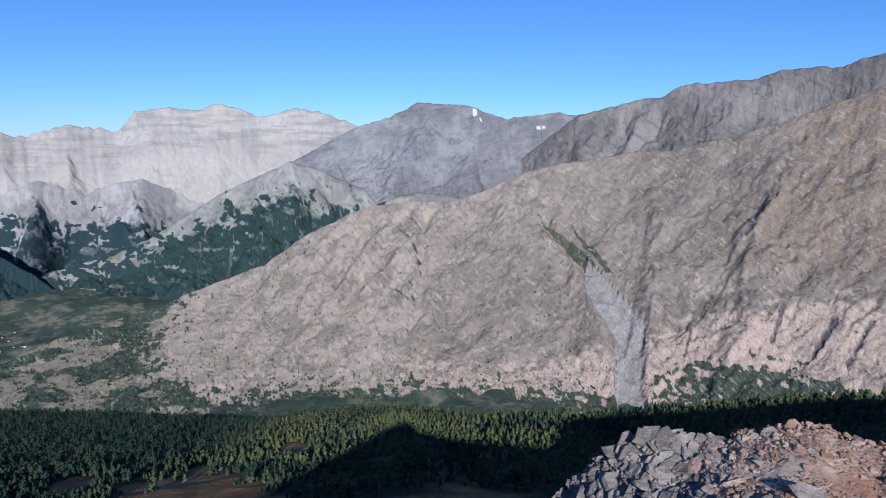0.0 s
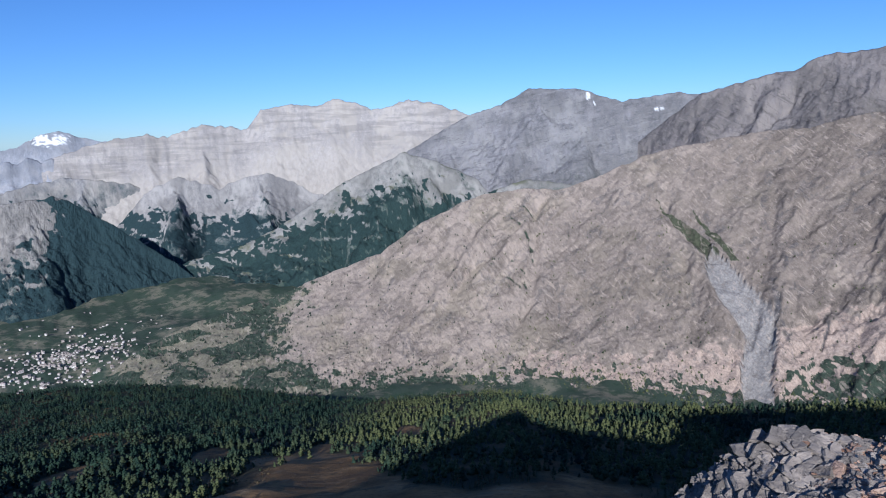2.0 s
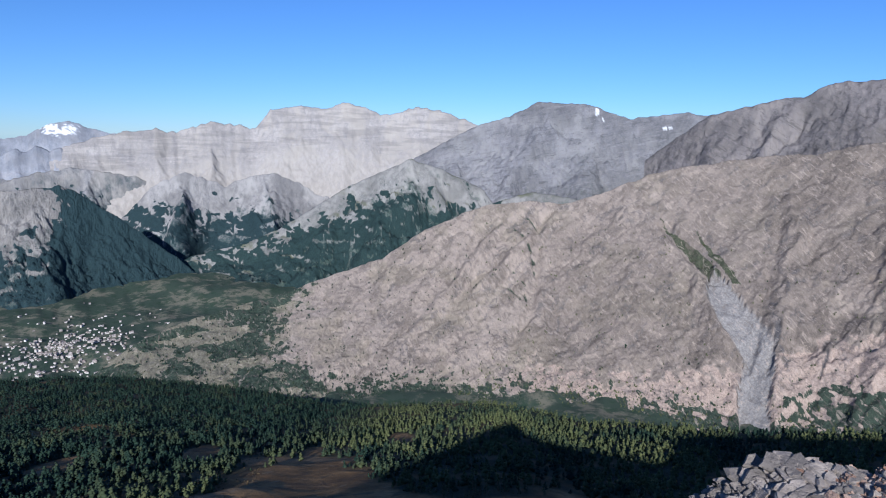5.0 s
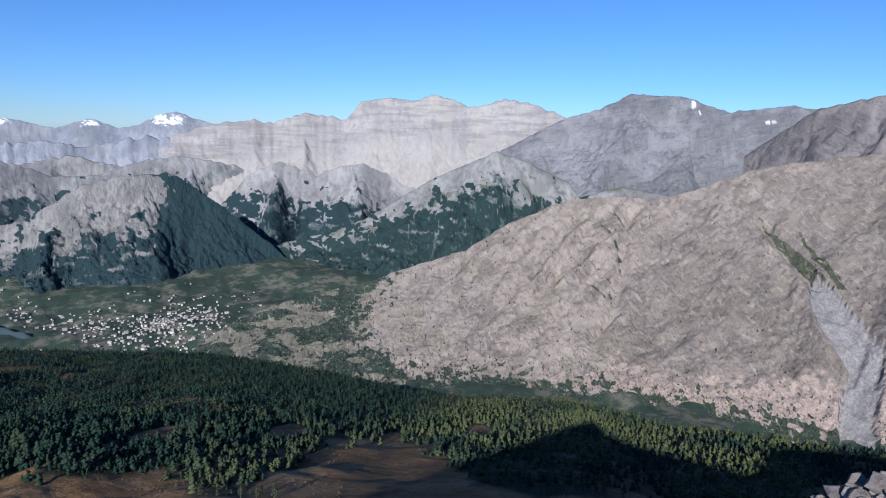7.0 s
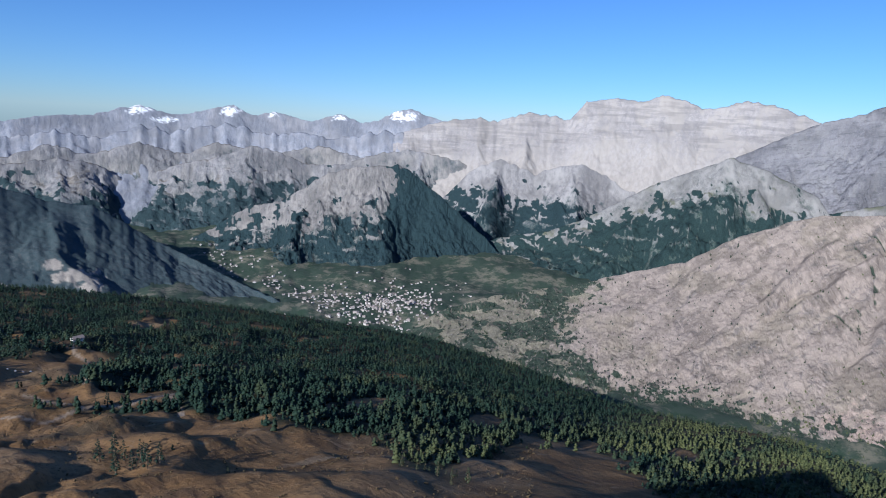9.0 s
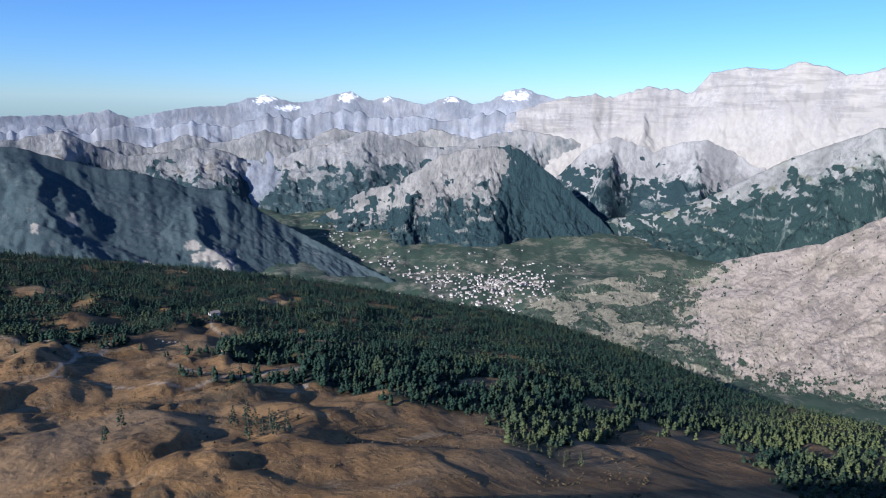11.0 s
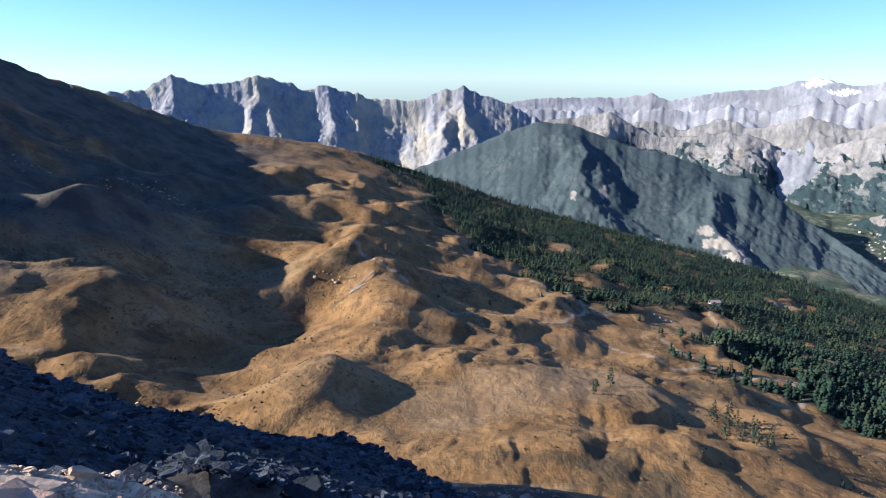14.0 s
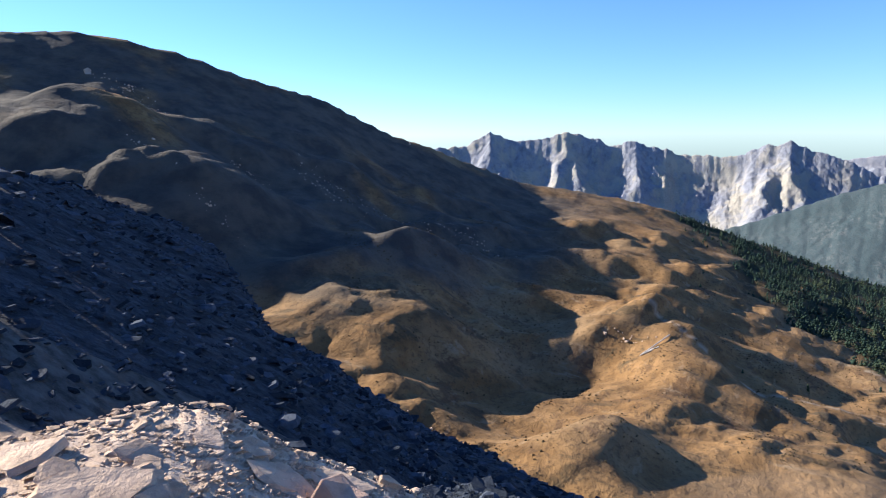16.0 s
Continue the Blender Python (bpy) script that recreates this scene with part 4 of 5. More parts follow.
def face_masks(az, el):
    n = fbm(az * 1.1, el * 1.4, 5, 3)
    m = fbm(az * 0.35 - el * 0.2, el * 0.5 + az * 0.2, 4, 33)
    across, down = lean(az, el)
    band = fbm(across / 1.5, down / 9, 4, 37, 0.55)
    mid, wide = slide_line(el)
    slide = step(1.1, 0.85, (np.abs(az - mid) + 0.2 * fbm(az * 3, el * 3, 3, 8)) / wide) * (el < -9.8)
    s1 = np.abs(az + 0.2 * n - curve(el, ((-11.6, -16.3), (-10.2, -15.0), (-8.3, -12.9), (-6.3, -10.7)))) / curve(el, ((-11.6, 0.5), (-9.6, 0.75), (-8, 0.45), (-6.3, 0.08)))
    s2 = np.abs(az + 0.2 * n - curve(el, ((-11.2, -17.0), (-10.3, -16.4), (-7.4, -13.6)))) / curve(el, ((-11, 0.4), (-9, 0.35), (-7.4, 0.08)))
    strip = np.maximum(step(1.1, 0.6, s1) * (el > -11.4) * (el < -6.2), step(1.1, 0.6, s2) * (el > -11.2) * (el < -7.2)) * (1 - slide)
    top = curve(az, ((-40, -11.5), (-34, -11.8), (-27.2, -13.6), (-21.2, -16.4), (-16.7, -18.2), (-12.7, -19.2), (-8, -20.0), (-3, -20.0), (2, -18.4), (8, -14), (20, -10)))
    pale = step(0.35, -0.35, el - top + 1.1 * n + 0.8 * band) 
    blush = pale * step(7, -4, az + 3 * m) * (0.65 + 0.3 * step(-0.2, 0.2, band))
    # turf between the gully and the slide, grey slopes beyond it, and grass near the top
    brown = (0.45 + 0.3 * step(-0.2, 0.3, m)) * step(1.2, -2.2, az - curve(el, GULLY) + 0.6 * n) * step(-5.6, -8.5, el + 1.4 * m + 0.5 * (az + 8) * (az < -8)) * (az > -24)
    beyond = step(-16.5, -19.5, az + 2 * m + 0.25 * el)
    beyond = beyond * (0.55 + 0.45 * step(0.25, -0.15, band + 0.25 * n)) * (1 - 0.8 * step(1.0, 0.5, np.hypot((az + 25) / 4.5, (el + 11.2) / 1.5) + 0.6 * n))
    high = step(-5.5, -3, el + 3.5 * m) * step(6, -2, az) * 0.7
    slab = fbm(across / 1.1, down / 2.6, 5, 39, 0.6)
    streak = (0.55 * step(0.0, 0.3, slab + 0.4 * band) + 0.1) * step(24, 14, az)
    turf = np.clip(np.maximum(np.maximum(np.maximum(brown, high), beyond), streak), 0, 1) * (1 - pale * step(8, 3, az)) * (0.72 + 0.28 * step(-0.3, 0.2, n))
    rust = step(-29.6, -31.0, az + 0.55 * (el + 2) * (el < -2) + 0.8 * n) * step(-12, -8, el + 2 * m) * (0.35 + 0.5 * step(-0.2, 0.3, n))
    # Notch shadows painted dark grey, with dark lines along the beds.
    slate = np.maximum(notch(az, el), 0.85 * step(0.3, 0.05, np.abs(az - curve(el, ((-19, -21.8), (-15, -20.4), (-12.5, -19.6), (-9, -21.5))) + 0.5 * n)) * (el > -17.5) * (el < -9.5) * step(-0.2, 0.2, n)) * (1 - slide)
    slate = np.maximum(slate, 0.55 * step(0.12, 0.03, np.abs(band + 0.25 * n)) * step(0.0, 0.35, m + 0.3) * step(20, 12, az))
    foot = step(-21.4, -21.8, el + 1.7 * fbm(az * 0.9, el * 1.3, 5, 12, 0.6)) * (1 - slide)
    foot = np.maximum(foot, step(1.0, 0.86, np.hypot((az + 30) / 8, (el + 20.4) / 2.9) + 0.6 * n) * step(-21.2, -21.8, az + 0.8 * n))
    foot = np.maximum(foot, step(1.0, 0.86, np.hypot((az - 21.0) / 2.2, (el + 21.2 - 0.45 * (az - 21)) / 1.3) + 0.6 * n))
    bound = curve(el, ((-24, 16.5), (-23, 17.5), (-20.6, 21.8), (-18.2, 22.9), (-15.8, 22.6), (-13.7, 20.5)))
    terrace = step(-1.0, 1.0, az - bound + 2.2 * n)
    scrub = terrace * step(-0.06, 0.1, 0.1 * step(33, 22, az) + 0.3 * step(-16.5, -13.5, el) + 0.02 + fbm(az * 0.26, el * 0.7, 5, 19, 0.58)) * 0.9
    gorge = step(0.4, 0.08, np.abs(az - bound + 0.4 * n)) * (el < -13) * step(-0.2, 0.3, fbm(az, el * 2, 3, 29))
    # The nicks are darkened too, with the colour of the foot woods.
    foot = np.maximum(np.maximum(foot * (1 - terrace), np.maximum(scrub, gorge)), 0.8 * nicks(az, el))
    return dict(earth=terrace * 0.8, slide=slide, strip=strip, blush=blush, turf=turf, foot=foot, rust=rust, slate=slate)


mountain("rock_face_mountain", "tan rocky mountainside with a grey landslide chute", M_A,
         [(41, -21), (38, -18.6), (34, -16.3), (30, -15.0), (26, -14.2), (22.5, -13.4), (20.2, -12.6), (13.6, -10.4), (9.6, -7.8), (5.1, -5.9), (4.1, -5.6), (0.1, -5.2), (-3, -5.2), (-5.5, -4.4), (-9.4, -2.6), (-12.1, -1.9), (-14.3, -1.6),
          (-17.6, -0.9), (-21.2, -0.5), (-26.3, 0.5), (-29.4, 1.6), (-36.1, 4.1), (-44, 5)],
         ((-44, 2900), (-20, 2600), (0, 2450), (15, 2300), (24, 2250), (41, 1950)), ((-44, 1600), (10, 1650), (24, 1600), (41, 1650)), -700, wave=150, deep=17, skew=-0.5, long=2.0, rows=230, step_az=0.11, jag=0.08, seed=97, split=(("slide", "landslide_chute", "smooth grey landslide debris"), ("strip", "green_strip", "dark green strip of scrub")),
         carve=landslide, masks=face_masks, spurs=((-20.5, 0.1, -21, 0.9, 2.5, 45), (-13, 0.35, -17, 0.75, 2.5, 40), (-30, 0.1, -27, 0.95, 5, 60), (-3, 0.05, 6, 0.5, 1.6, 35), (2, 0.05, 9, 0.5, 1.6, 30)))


# ---- woods ----
def clump_tree(rng, tall, clumps, spread):
    """Corners and triangles of a conifer crown: many small ragged tufts round a stem."""
    octa = np.array([(1, 0, 0), (-1, 0, 0), (0, 1, 0), (0, -1, 0), (0, 0, 1), (0, 0, -1)], float)
    tri = np.array([(0, 2, 4), (2, 1, 4), (1, 3, 4), (3, 0, 4), (2, 0, 5), (1, 2, 5), (3, 1, 5), (0, 3, 5)])
    vs, fs = [], []
    for i in range(clumps):
        k = (i + 0.5) / clumps
        h = tall * (0.14 + 0.84 * k)
        reach = spread * tall * (1 - k) ** 0.75 * (0.55 + 0.6 * rng.random())
        a = i * 2.4 + rng.random()
        size = tall * (0.075 + 0.16 * (1 - k) * spread * 3) * (0.7 + 0.6 * rng.random()) * (9 / clumps if clumps > 9 else 1.22)
        p = octa * np.array([size * 1.25, size * 1.25, size * 1.05]) + rng.normal(0, 0.22 * size, (6, 3))
        vs.append(p + np.array([math.cos(a) * reach * 0.7, math.sin(a) * reach * 0.7, h]))
        fs.append(tri + 6 * i)
    return np.concatenate(vs), np.concatenate(fs)


def strewn(shapes, x, y, z, tall):
    """Corners and triangles of many plants: each of the shapes in turn, turned and scaled."""
    vs, fs, off = [], [], 0
    for k, (v, f) in enumerate(shapes):
        i = np.arange(k, len(x), len(shapes))
        a = (i * 2.399) % 6.283
        ca, sa = (np.cos(a) * tall[i])[:, None], (np.sin(a) * tall[i])[:, None]
        p = np.stack([x[i][:, None] + v[:, 0] * ca - v[:, 1] * sa, y[i][:, None] + v[:, 0] * sa + v[:, 1] * ca, z[i][:, None] + v[:, 2] * tall[i][:, None]], -1)
        vs.append(p.reshape(-1, 3))
        fs.append((f[None] + off + len(v) * np.arange(len(i))[:, None, None]).reshape(-1, 3))
        off += len(v) * len(i)
    return np.concatenate(vs), np.concatenate(fs)


def needle_material():
    n = Net("conifer_needles", 0.8)
    isl = n.t.nodes.new("ShaderNodeNewGeometry").outputs["Random Per Island"]
    c = n.mix(isl, (0.008, 0.022, 0.017), (0.024, 0.046, 0.03))
    sep = n.t.nodes.new("ShaderNodeSeparateXYZ")
    n.t.links.new(n.t.nodes.new("ShaderNodeNewGeometry").outputs["Position"], sep.inputs[0])
    c = n.mix(n.math("MULTIPLY", n.ramp(sep.outputs[0], -260, -130, 0.0, 0.85), n.ramp(n.noise(0.012, 5), 0.38, 0.55)), c, n.mix(isl, (0.055, 0.07, 0.028), (0.13, 0.14, 0.055)))
    c = n.mix(n.ramp(n.noise(0.02, 4), 0.5, 0.66, 0.0, 0.45), c, (0.07, 0.08, 0.034))
    return n.done(c)


def bark_material():
    n = Net("conifer_bark", 0.95)
    n.bump((n.noise(20, 4), 0.02))
    return n.done(n.mix(n.noise(3.0, 5), (0.09, 0.06, 0.04), (0.2, 0.15, 0.11)))


M_NEEDLE, M_BARK = needle_material(), bark_material()


def conifer(rng, tall):
    tree = tagged(new("conifer"), "dark green mountain conifer on the open slope", "tree", "conifers at the edge of the wood")
    v, f = clump_tree(rng, tall, 34, 0.24)
    crown = new("crown", mesh_np("crown", v, f, M_NEEDLE, True))
    crown.parent = tree
    bm = bmesh.new()
    bmesh.ops.create_cone(bm, segments=6, radius1=0.03 * tall, radius2=0.006 * tall, depth=tall * 0.9, matrix=Matrix.Translation((0, 0, tall * 0.43)))
    for k in range(7):
        a = k * 2.4
        limb = Matrix.Translation((0, 0, tall * (0.2 + 0.09 * k))) @ Matrix.Rotation(a, 4, "Z") @ Matrix.Rotation(radians(100), 4, "Y") @ Matrix.Translation((0, 0, tall * 0.06))
        bmesh.ops.create_cone(bm, segments=4, radius1=0.009 * tall, radius2=0.003 * tall, depth=tall * 0.12, matrix=limb)
    part("trunk", bm, M_BARK, tree)
    return tree


def build_woods():
    rng = np.random.default_rng(7)
    n = 80000
    az = rng.uniform(-42, 97, n)
    r = np.sqrt(rng.uniform(230 ** 2, 1340 ** 2, n))
    x, y = -r * np.sin(np.radians(az)), r * np.cos(np.radians(az))
    rc = rounded(az, CREST_R, 6)
    z = land(x, y)
    c = cover(x, y, z)
    keep = (r < rc * 1.03) & (c["forest"] > rng.random(n) * 0.9 + 0.08) & (rng.random(n) < curve(r, ((230, 1.0), (600, 1.0), (1300, 0.85))))
    stray = (r > 240) & (r < rc) & (az > 30) & (rng.random(n) < 0.0018) & (c["forest"] < 0.3)
    keep |= stray
    x, y, z, r, az = x[keep], y[keep], z[keep], r[keep], az[keep]
    order = np.argsort(r)
    x, y, z, r, az = x[order], y[order], z[order], r[order], az[order]
    lone = np.array([(-287, 84), (-268, 128), (-262, 136), (-255, 128), (-250, 137), (-244, 130), (-240, 140), (-258, 143), (-246, 124), (-272, 137), (-236, 132), (-413, 205), (-430, 240)], float)
    x, y = np.concatenate([lone[:, 0], x]), np.concatenate([lone[:, 1], y])
    z, r = np.concatenate([land(lone[:, 0], lone[:, 1]), z]), np.concatenate([np.hypot(lone[:, 0], lone[:, 1]), r])
    tall = (3.5 + 8.5 * rng.random(len(x)) ** 1.6) * curve(r, ((230, 0.85), (500, 0.9), (1300, 0.75))) * (0.78 + 0.22 * step(-200, -320, x))
    tall[:13] = rng.uniform(8.5, 13.0, 13)
    kinds = [conifer(rng, 10.0) for _ in range(5)]
    for i in range(300):
        m = Matrix.Translation((x[i], y[i], z[i] - 0.25)) @ Matrix.Rotation(rng.random() * 6.28, 4, "Z")
        t = kinds[i] if i < 5 else copy_thing(kinds[i % 5], m)
        t.matrix_basis = m
        t.scale = (tall[i] / 10 * rng.uniform(0.9, 1.3),) * 2 + (tall[i] / 10,)
    protos = {k: [clump_tree(rng, 1.0, k, 0.2) for _ in range(12)] for k in (3, 7)}
    for name, sel, k in (("conifer_wood", (r < 620), 7), ("distant_conifer_wood", (r >= 620), 3)):
        idx = np.nonzero(sel & (np.arange(len(x)) >= 300))[0]
        if not len(idx):
            continue
        vs, fs = strewn(protos[k], x[idx], y[idx], z[idx] - 0.3, tall[idx])
        tagged(new(name, mesh_np(name, vs, fs, M_NEEDLE, True)), "dense dark green conifer wood on the slope", "forest", kind="stuff")
    print("trees", len(x))


build_woods()


# ---- stones ----
def slab_arrays(rng, flat=0.22):
    """A broken slab: an uneven outline, a smaller tilted top and a ragged edge."""
    n = int(rng.integers(5, 8))
    a = np.sort(rng.uniform(0, 2 * np.pi, n)) * 0.5 + np.arange(n) * np.pi / n
    rad = rng.uniform(0.35, 0.6, n)
    low = np.stack([np.cos(a) * rad, np.sin(a) * rad * 0.75, rng.uniform(-0.05, 0.05, n) - flat * 0.5], 1)
    top = low * np.array([0.86, 0.86, 0]) + np.stack([rng.normal(0, 0.03, n), rng.normal(0, 0.03, n), flat * (0.5 + rng.uniform(-0.25, 0.25, n))], 1)
    v = np.concatenate([low, top, [[0, 0, flat * 0.55 + rng.normal(0, 0.03)]]])
    k = np.arange(n)
    kn = (k + 1) % n
    f = np.concatenate([np.stack([k, kn, n + kn], 1), np.stack([k, n + kn, n + k], 1), np.stack([n + k, n + kn, np.full(n, 2 * n)], 1)])
    return v, f


def slab_material(name, a, b, island=False):
    n = Net(name, 0.92)
    n.b.inputs["Specular IOR Level"].default_value = 0.05
    if island:
        rnd = n.t.nodes.new("ShaderNodeNewGeometry").outputs["Random Per Island"]
    else:
        rnd = n.t.nodes.new("ShaderNodeObjectInfo").outputs["Random"]
    big, fine = n.noise(2.5, 5, 0.65), n.noise(22, 6, 0.7)
    c = n.mix(rnd, a, b)
    c = n.mix(n.ramp(big, 0.4, 0.68, 0.0, 0.5), c, tuple(v * 0.6 for v in a))
    c = n.mix(n.ramp(fine, 0.55, 0.75, 0.0, 0.5), c, tuple(min(1, v * 1.2) for v in b))
    n.bump((big, 0.07), (n.noise(9.0, 5, 0.7, n.scaled((1, 1, 4))), 0.04), (fine, 0.014))
    return n.done(c)


M_SLAB = slab_material("pale_slate", (0.44, 0.32, 0.23), (0.68, 0.51, 0.375))
M_REDSLAB = slab_material("rusty_slate", (0.3, 0.17, 0.115), (0.48, 0.33, 0.25))
M_STONES = slab_material("pale_slate_chips", (0.4, 0.29, 0.205), (0.68, 0.51, 0.375), True)
M_REDSTONES = slab_material("rusty_slate_chips", (0.3, 0.17, 0.11), (0.5, 0.36, 0.28), True)
M_GREYSLAB = slab_material("grey_slate", (0.2, 0.17, 0.145), (0.43, 0.36, 0.3))
M_GREYSTONES = slab_material("grey_slate_chips", (0.17, 0.152, 0.138), (0.42, 0.36, 0.31), True)
# The same slate as the pale chips, darkened to hold the ridge's shade.
M_SHADED_SCREE = slab_material("slate_chips_shade_tone", (0.014, 0.019, 0.027), (0.095, 0.112, 0.14), True)


def lay(x, y, rng, size, dip=22, sink=0.25):
    """A pose on the ground, tilted with the slope and the dip of the beds."""
    e = 0.3
    z, zx, zy = land(np.array([x, x + e, x]), np.array([y, y, y + e]))
    n = Vector((-(zx - z) / e * 0.6, -(zy - z) / e * 0.6, 1)).normalized()
    turn = n.to_track_quat("Z", "Y").to_matrix().to_4x4()
    tilt = (Euler((radians(rng.normal(dip, 6)), radians(rng.normal(0, 7)), 0)).to_matrix() @ Euler((0, 0, rng.uniform(0, 6.28))).to_matrix()).to_4x4()
    return Matrix.Translation((x, y, z + size * 0.08 - size * sink * 0.1)) @ turn @ tilt @ Matrix.Diagonal((size, size, size, 1))


def joined_stones(name, label, az, r, size, material, rng, flat=0.3, lean=0.25, loose=0.28):
    kinds = [slab_arrays(rng, flat) for _ in range(16)]
    x, y = -r * np.sin(np.radians(az)), r * np.cos(np.radians(az))
    z = land(x, y)
    vs, fs, off = [], [], 0
    for i in range(len(x)):
        v, f = kinds[i % 16]
        m = np.array(Euler((rng.normal(lean, loose), rng.normal(0.0, loose), 0)).to_matrix() @ Euler((0, 0, rng.uniform(0, 6.28))).to_matrix())
        vs.append((v * size[i]) @ m.T + np.array([x[i], y[i], z[i] + size[i] * 0.05]))
        fs.append(f + off)
        off += len(v)
    return tagged(new(name, mesh_np(name, np.concatenate(vs), np.concatenate(fs), material, False)), label, "stones", kind="stuff")


def build_stones():
    rng = np.random.default_rng(21)
    pale = [mesh_np("rock", *slab_arrays(rng, f), M_SLAB, False) for f in (0.04, 0.05, 0.06, 0.08, 0.1, 0.05, 0.06, 0.13)]
    red = [mesh_np("rock", *slab_arrays(rng, f), M_REDSLAB, False) for f in (0.08, 0.12, 0.16, 0.2, 0.1, 0.14)]
    grey = [mesh_np("rock", *slab_arrays(rng, f), M_GREYSLAB, False) for f in (0.06, 0.09, 0.12, 0.08, 0.16, 0.1)]
    for i in range(300):
        if i % 2:
            az, r = rng.uniform(116, 157), FORE_R * math.sqrt(rng.uniform(0.2, 1.0))
        else:
            az, r = rng.uniform(-42, -11), FORE_R * math.sqrt(rng.uniform(0.2, 1.0))
        size = float(np.clip(rng.lognormal(-1.0, 0.6), 0.15, 1.5))
        if r > FORE_R * 0.93:
            size *= 0.6
        if az < -25:
            size *= 0.5
        elif az < 0:
            size = min(size * 0.8, 0.5)
        me = red[i % 6] if az < -24 and rng.random() < 0.8 else grey[i % 6] if az < 0 else pale[i % 8]
        ob = new("rock", me)
        ob.parent = summit
        ob.matrix_basis = lay(-r * math.sin(radians(az)), r * math.cos(radians(az)), rng, size, 4 if az > 0 else 16)
    n = 11000
    az, r = rng.uniform(114, 158, n), FORE_R * np.sqrt(rng.uniform(0.15, 1.0, n))
    joined_stones("slate_chips", "pale broken slate chips on the sunlit summit", az, r, np.clip(rng.lognormal(-2.7, 0.65, n), 0.025, 0.4), M_STONES, rng, 0.09, 0.0, 0.13)
    n = 19000
    az, r = rng.uniform(-44, -10, n), FORE_R * np.sqrt(rng.uniform(0.15, 1.0, n))
    back = az > -24 + rng.normal(0, 3, n)
    joined_stones("grey_slate_chips", "grey broken slate chips on the outcrop", az[back], r[back], np.clip(rng.lognormal(-2.4, 0.7, back.sum()), 0.03, 0.55), M_GREYSTONES, rng, 0.1, 0.3, 0.16)
    joined_stones("rusty_slate_chips", "rust-red slate chips on the outcrop", az[~back], r[~back], np.clip(rng.lognormal(-3.1, 0.6, (~back).sum()), 0.015, 0.3), M_REDSTONES, rng, 0.14, 0.2, 0.2)
    n = 3000
    az, r = rng.uniform(15, 92, n), 13 + 75 * rng.random(n) ** 1.5
    joined_stones("slope_rubble", "rusty slate rubble on the slope below the summit", az, r, np.clip(rng.lognormal(-1.3, 0.6, n), 0.06, 1.2), M_REDSTONES, rng, 0.25, 0.1)
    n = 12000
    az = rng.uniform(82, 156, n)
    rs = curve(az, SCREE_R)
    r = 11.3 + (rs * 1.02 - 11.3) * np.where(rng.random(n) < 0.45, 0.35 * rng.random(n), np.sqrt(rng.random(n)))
    joined_stones("scree", "dark shaded slate scree below the ridge", az, r, np.clip(rng.lognormal(-1.5, 0.6, n) * (0.55 + r / 60), 0.06, 1.4), M_SHADED_SCREE, rng, 0.16, 0.0)


build_stones()


# ---- buildings ----
def plaster(name, a, b):
    n = Net(name, 0.8)
    n.bump((n.noise(3.0, 4), 0.02))
    c = n.mix(n.t.nodes.new("ShaderNodeObjectInfo").outputs["Random"], a, b)
    return n.done(n.mix(n.ramp(n.noise(0.5, 5), 0.4, 0.7, 0.0, 0.35), c, tuple(v * 0.7 for v in a)))


M_WALL = plaster("town_plaster", (0.34, 0.31, 0.28), (0.62, 0.6, 0.57))
def town_material():
    n = Net("town_walls_and_roofs", 0.8)
    isl = n.t.nodes.new("ShaderNodeNewGeometry").outputs["Random Per Island"]
    wall = n.mix(isl, (0.28, 0.25, 0.22), (0.58, 0.56, 0.53))
    return n.done(n.mix(n.ramp(n.up(), 0.4, 0.6), wall, n.mix(isl, (0.2, 0.15, 0.13), (0.35, 0.3, 0.28))))


M_TOWN = town_material()
M_ROOF = plaster("town_roof", (0.2, 0.17, 0.16), (0.42, 0.36, 0.33))
M_PANE = plaster("dark_window", (0.04, 0.05, 0.06), (0.06, 0.07, 0.09))
M_TIMBER = plaster("hut_timber", (0.16, 0.11, 0.07), (0.2, 0.14, 0.09))


def box(bm, x0, x1, y0, y1, z0, z1):
    bmesh.ops.create_cube(bm, size=1.0, matrix=Matrix.Translation(((x0 + x1) / 2, (y0 + y1) / 2, (z0 + z1) / 2)) @ Matrix.Diagonal((x1 - x0, y1 - y0, z1 - z0, 1)))


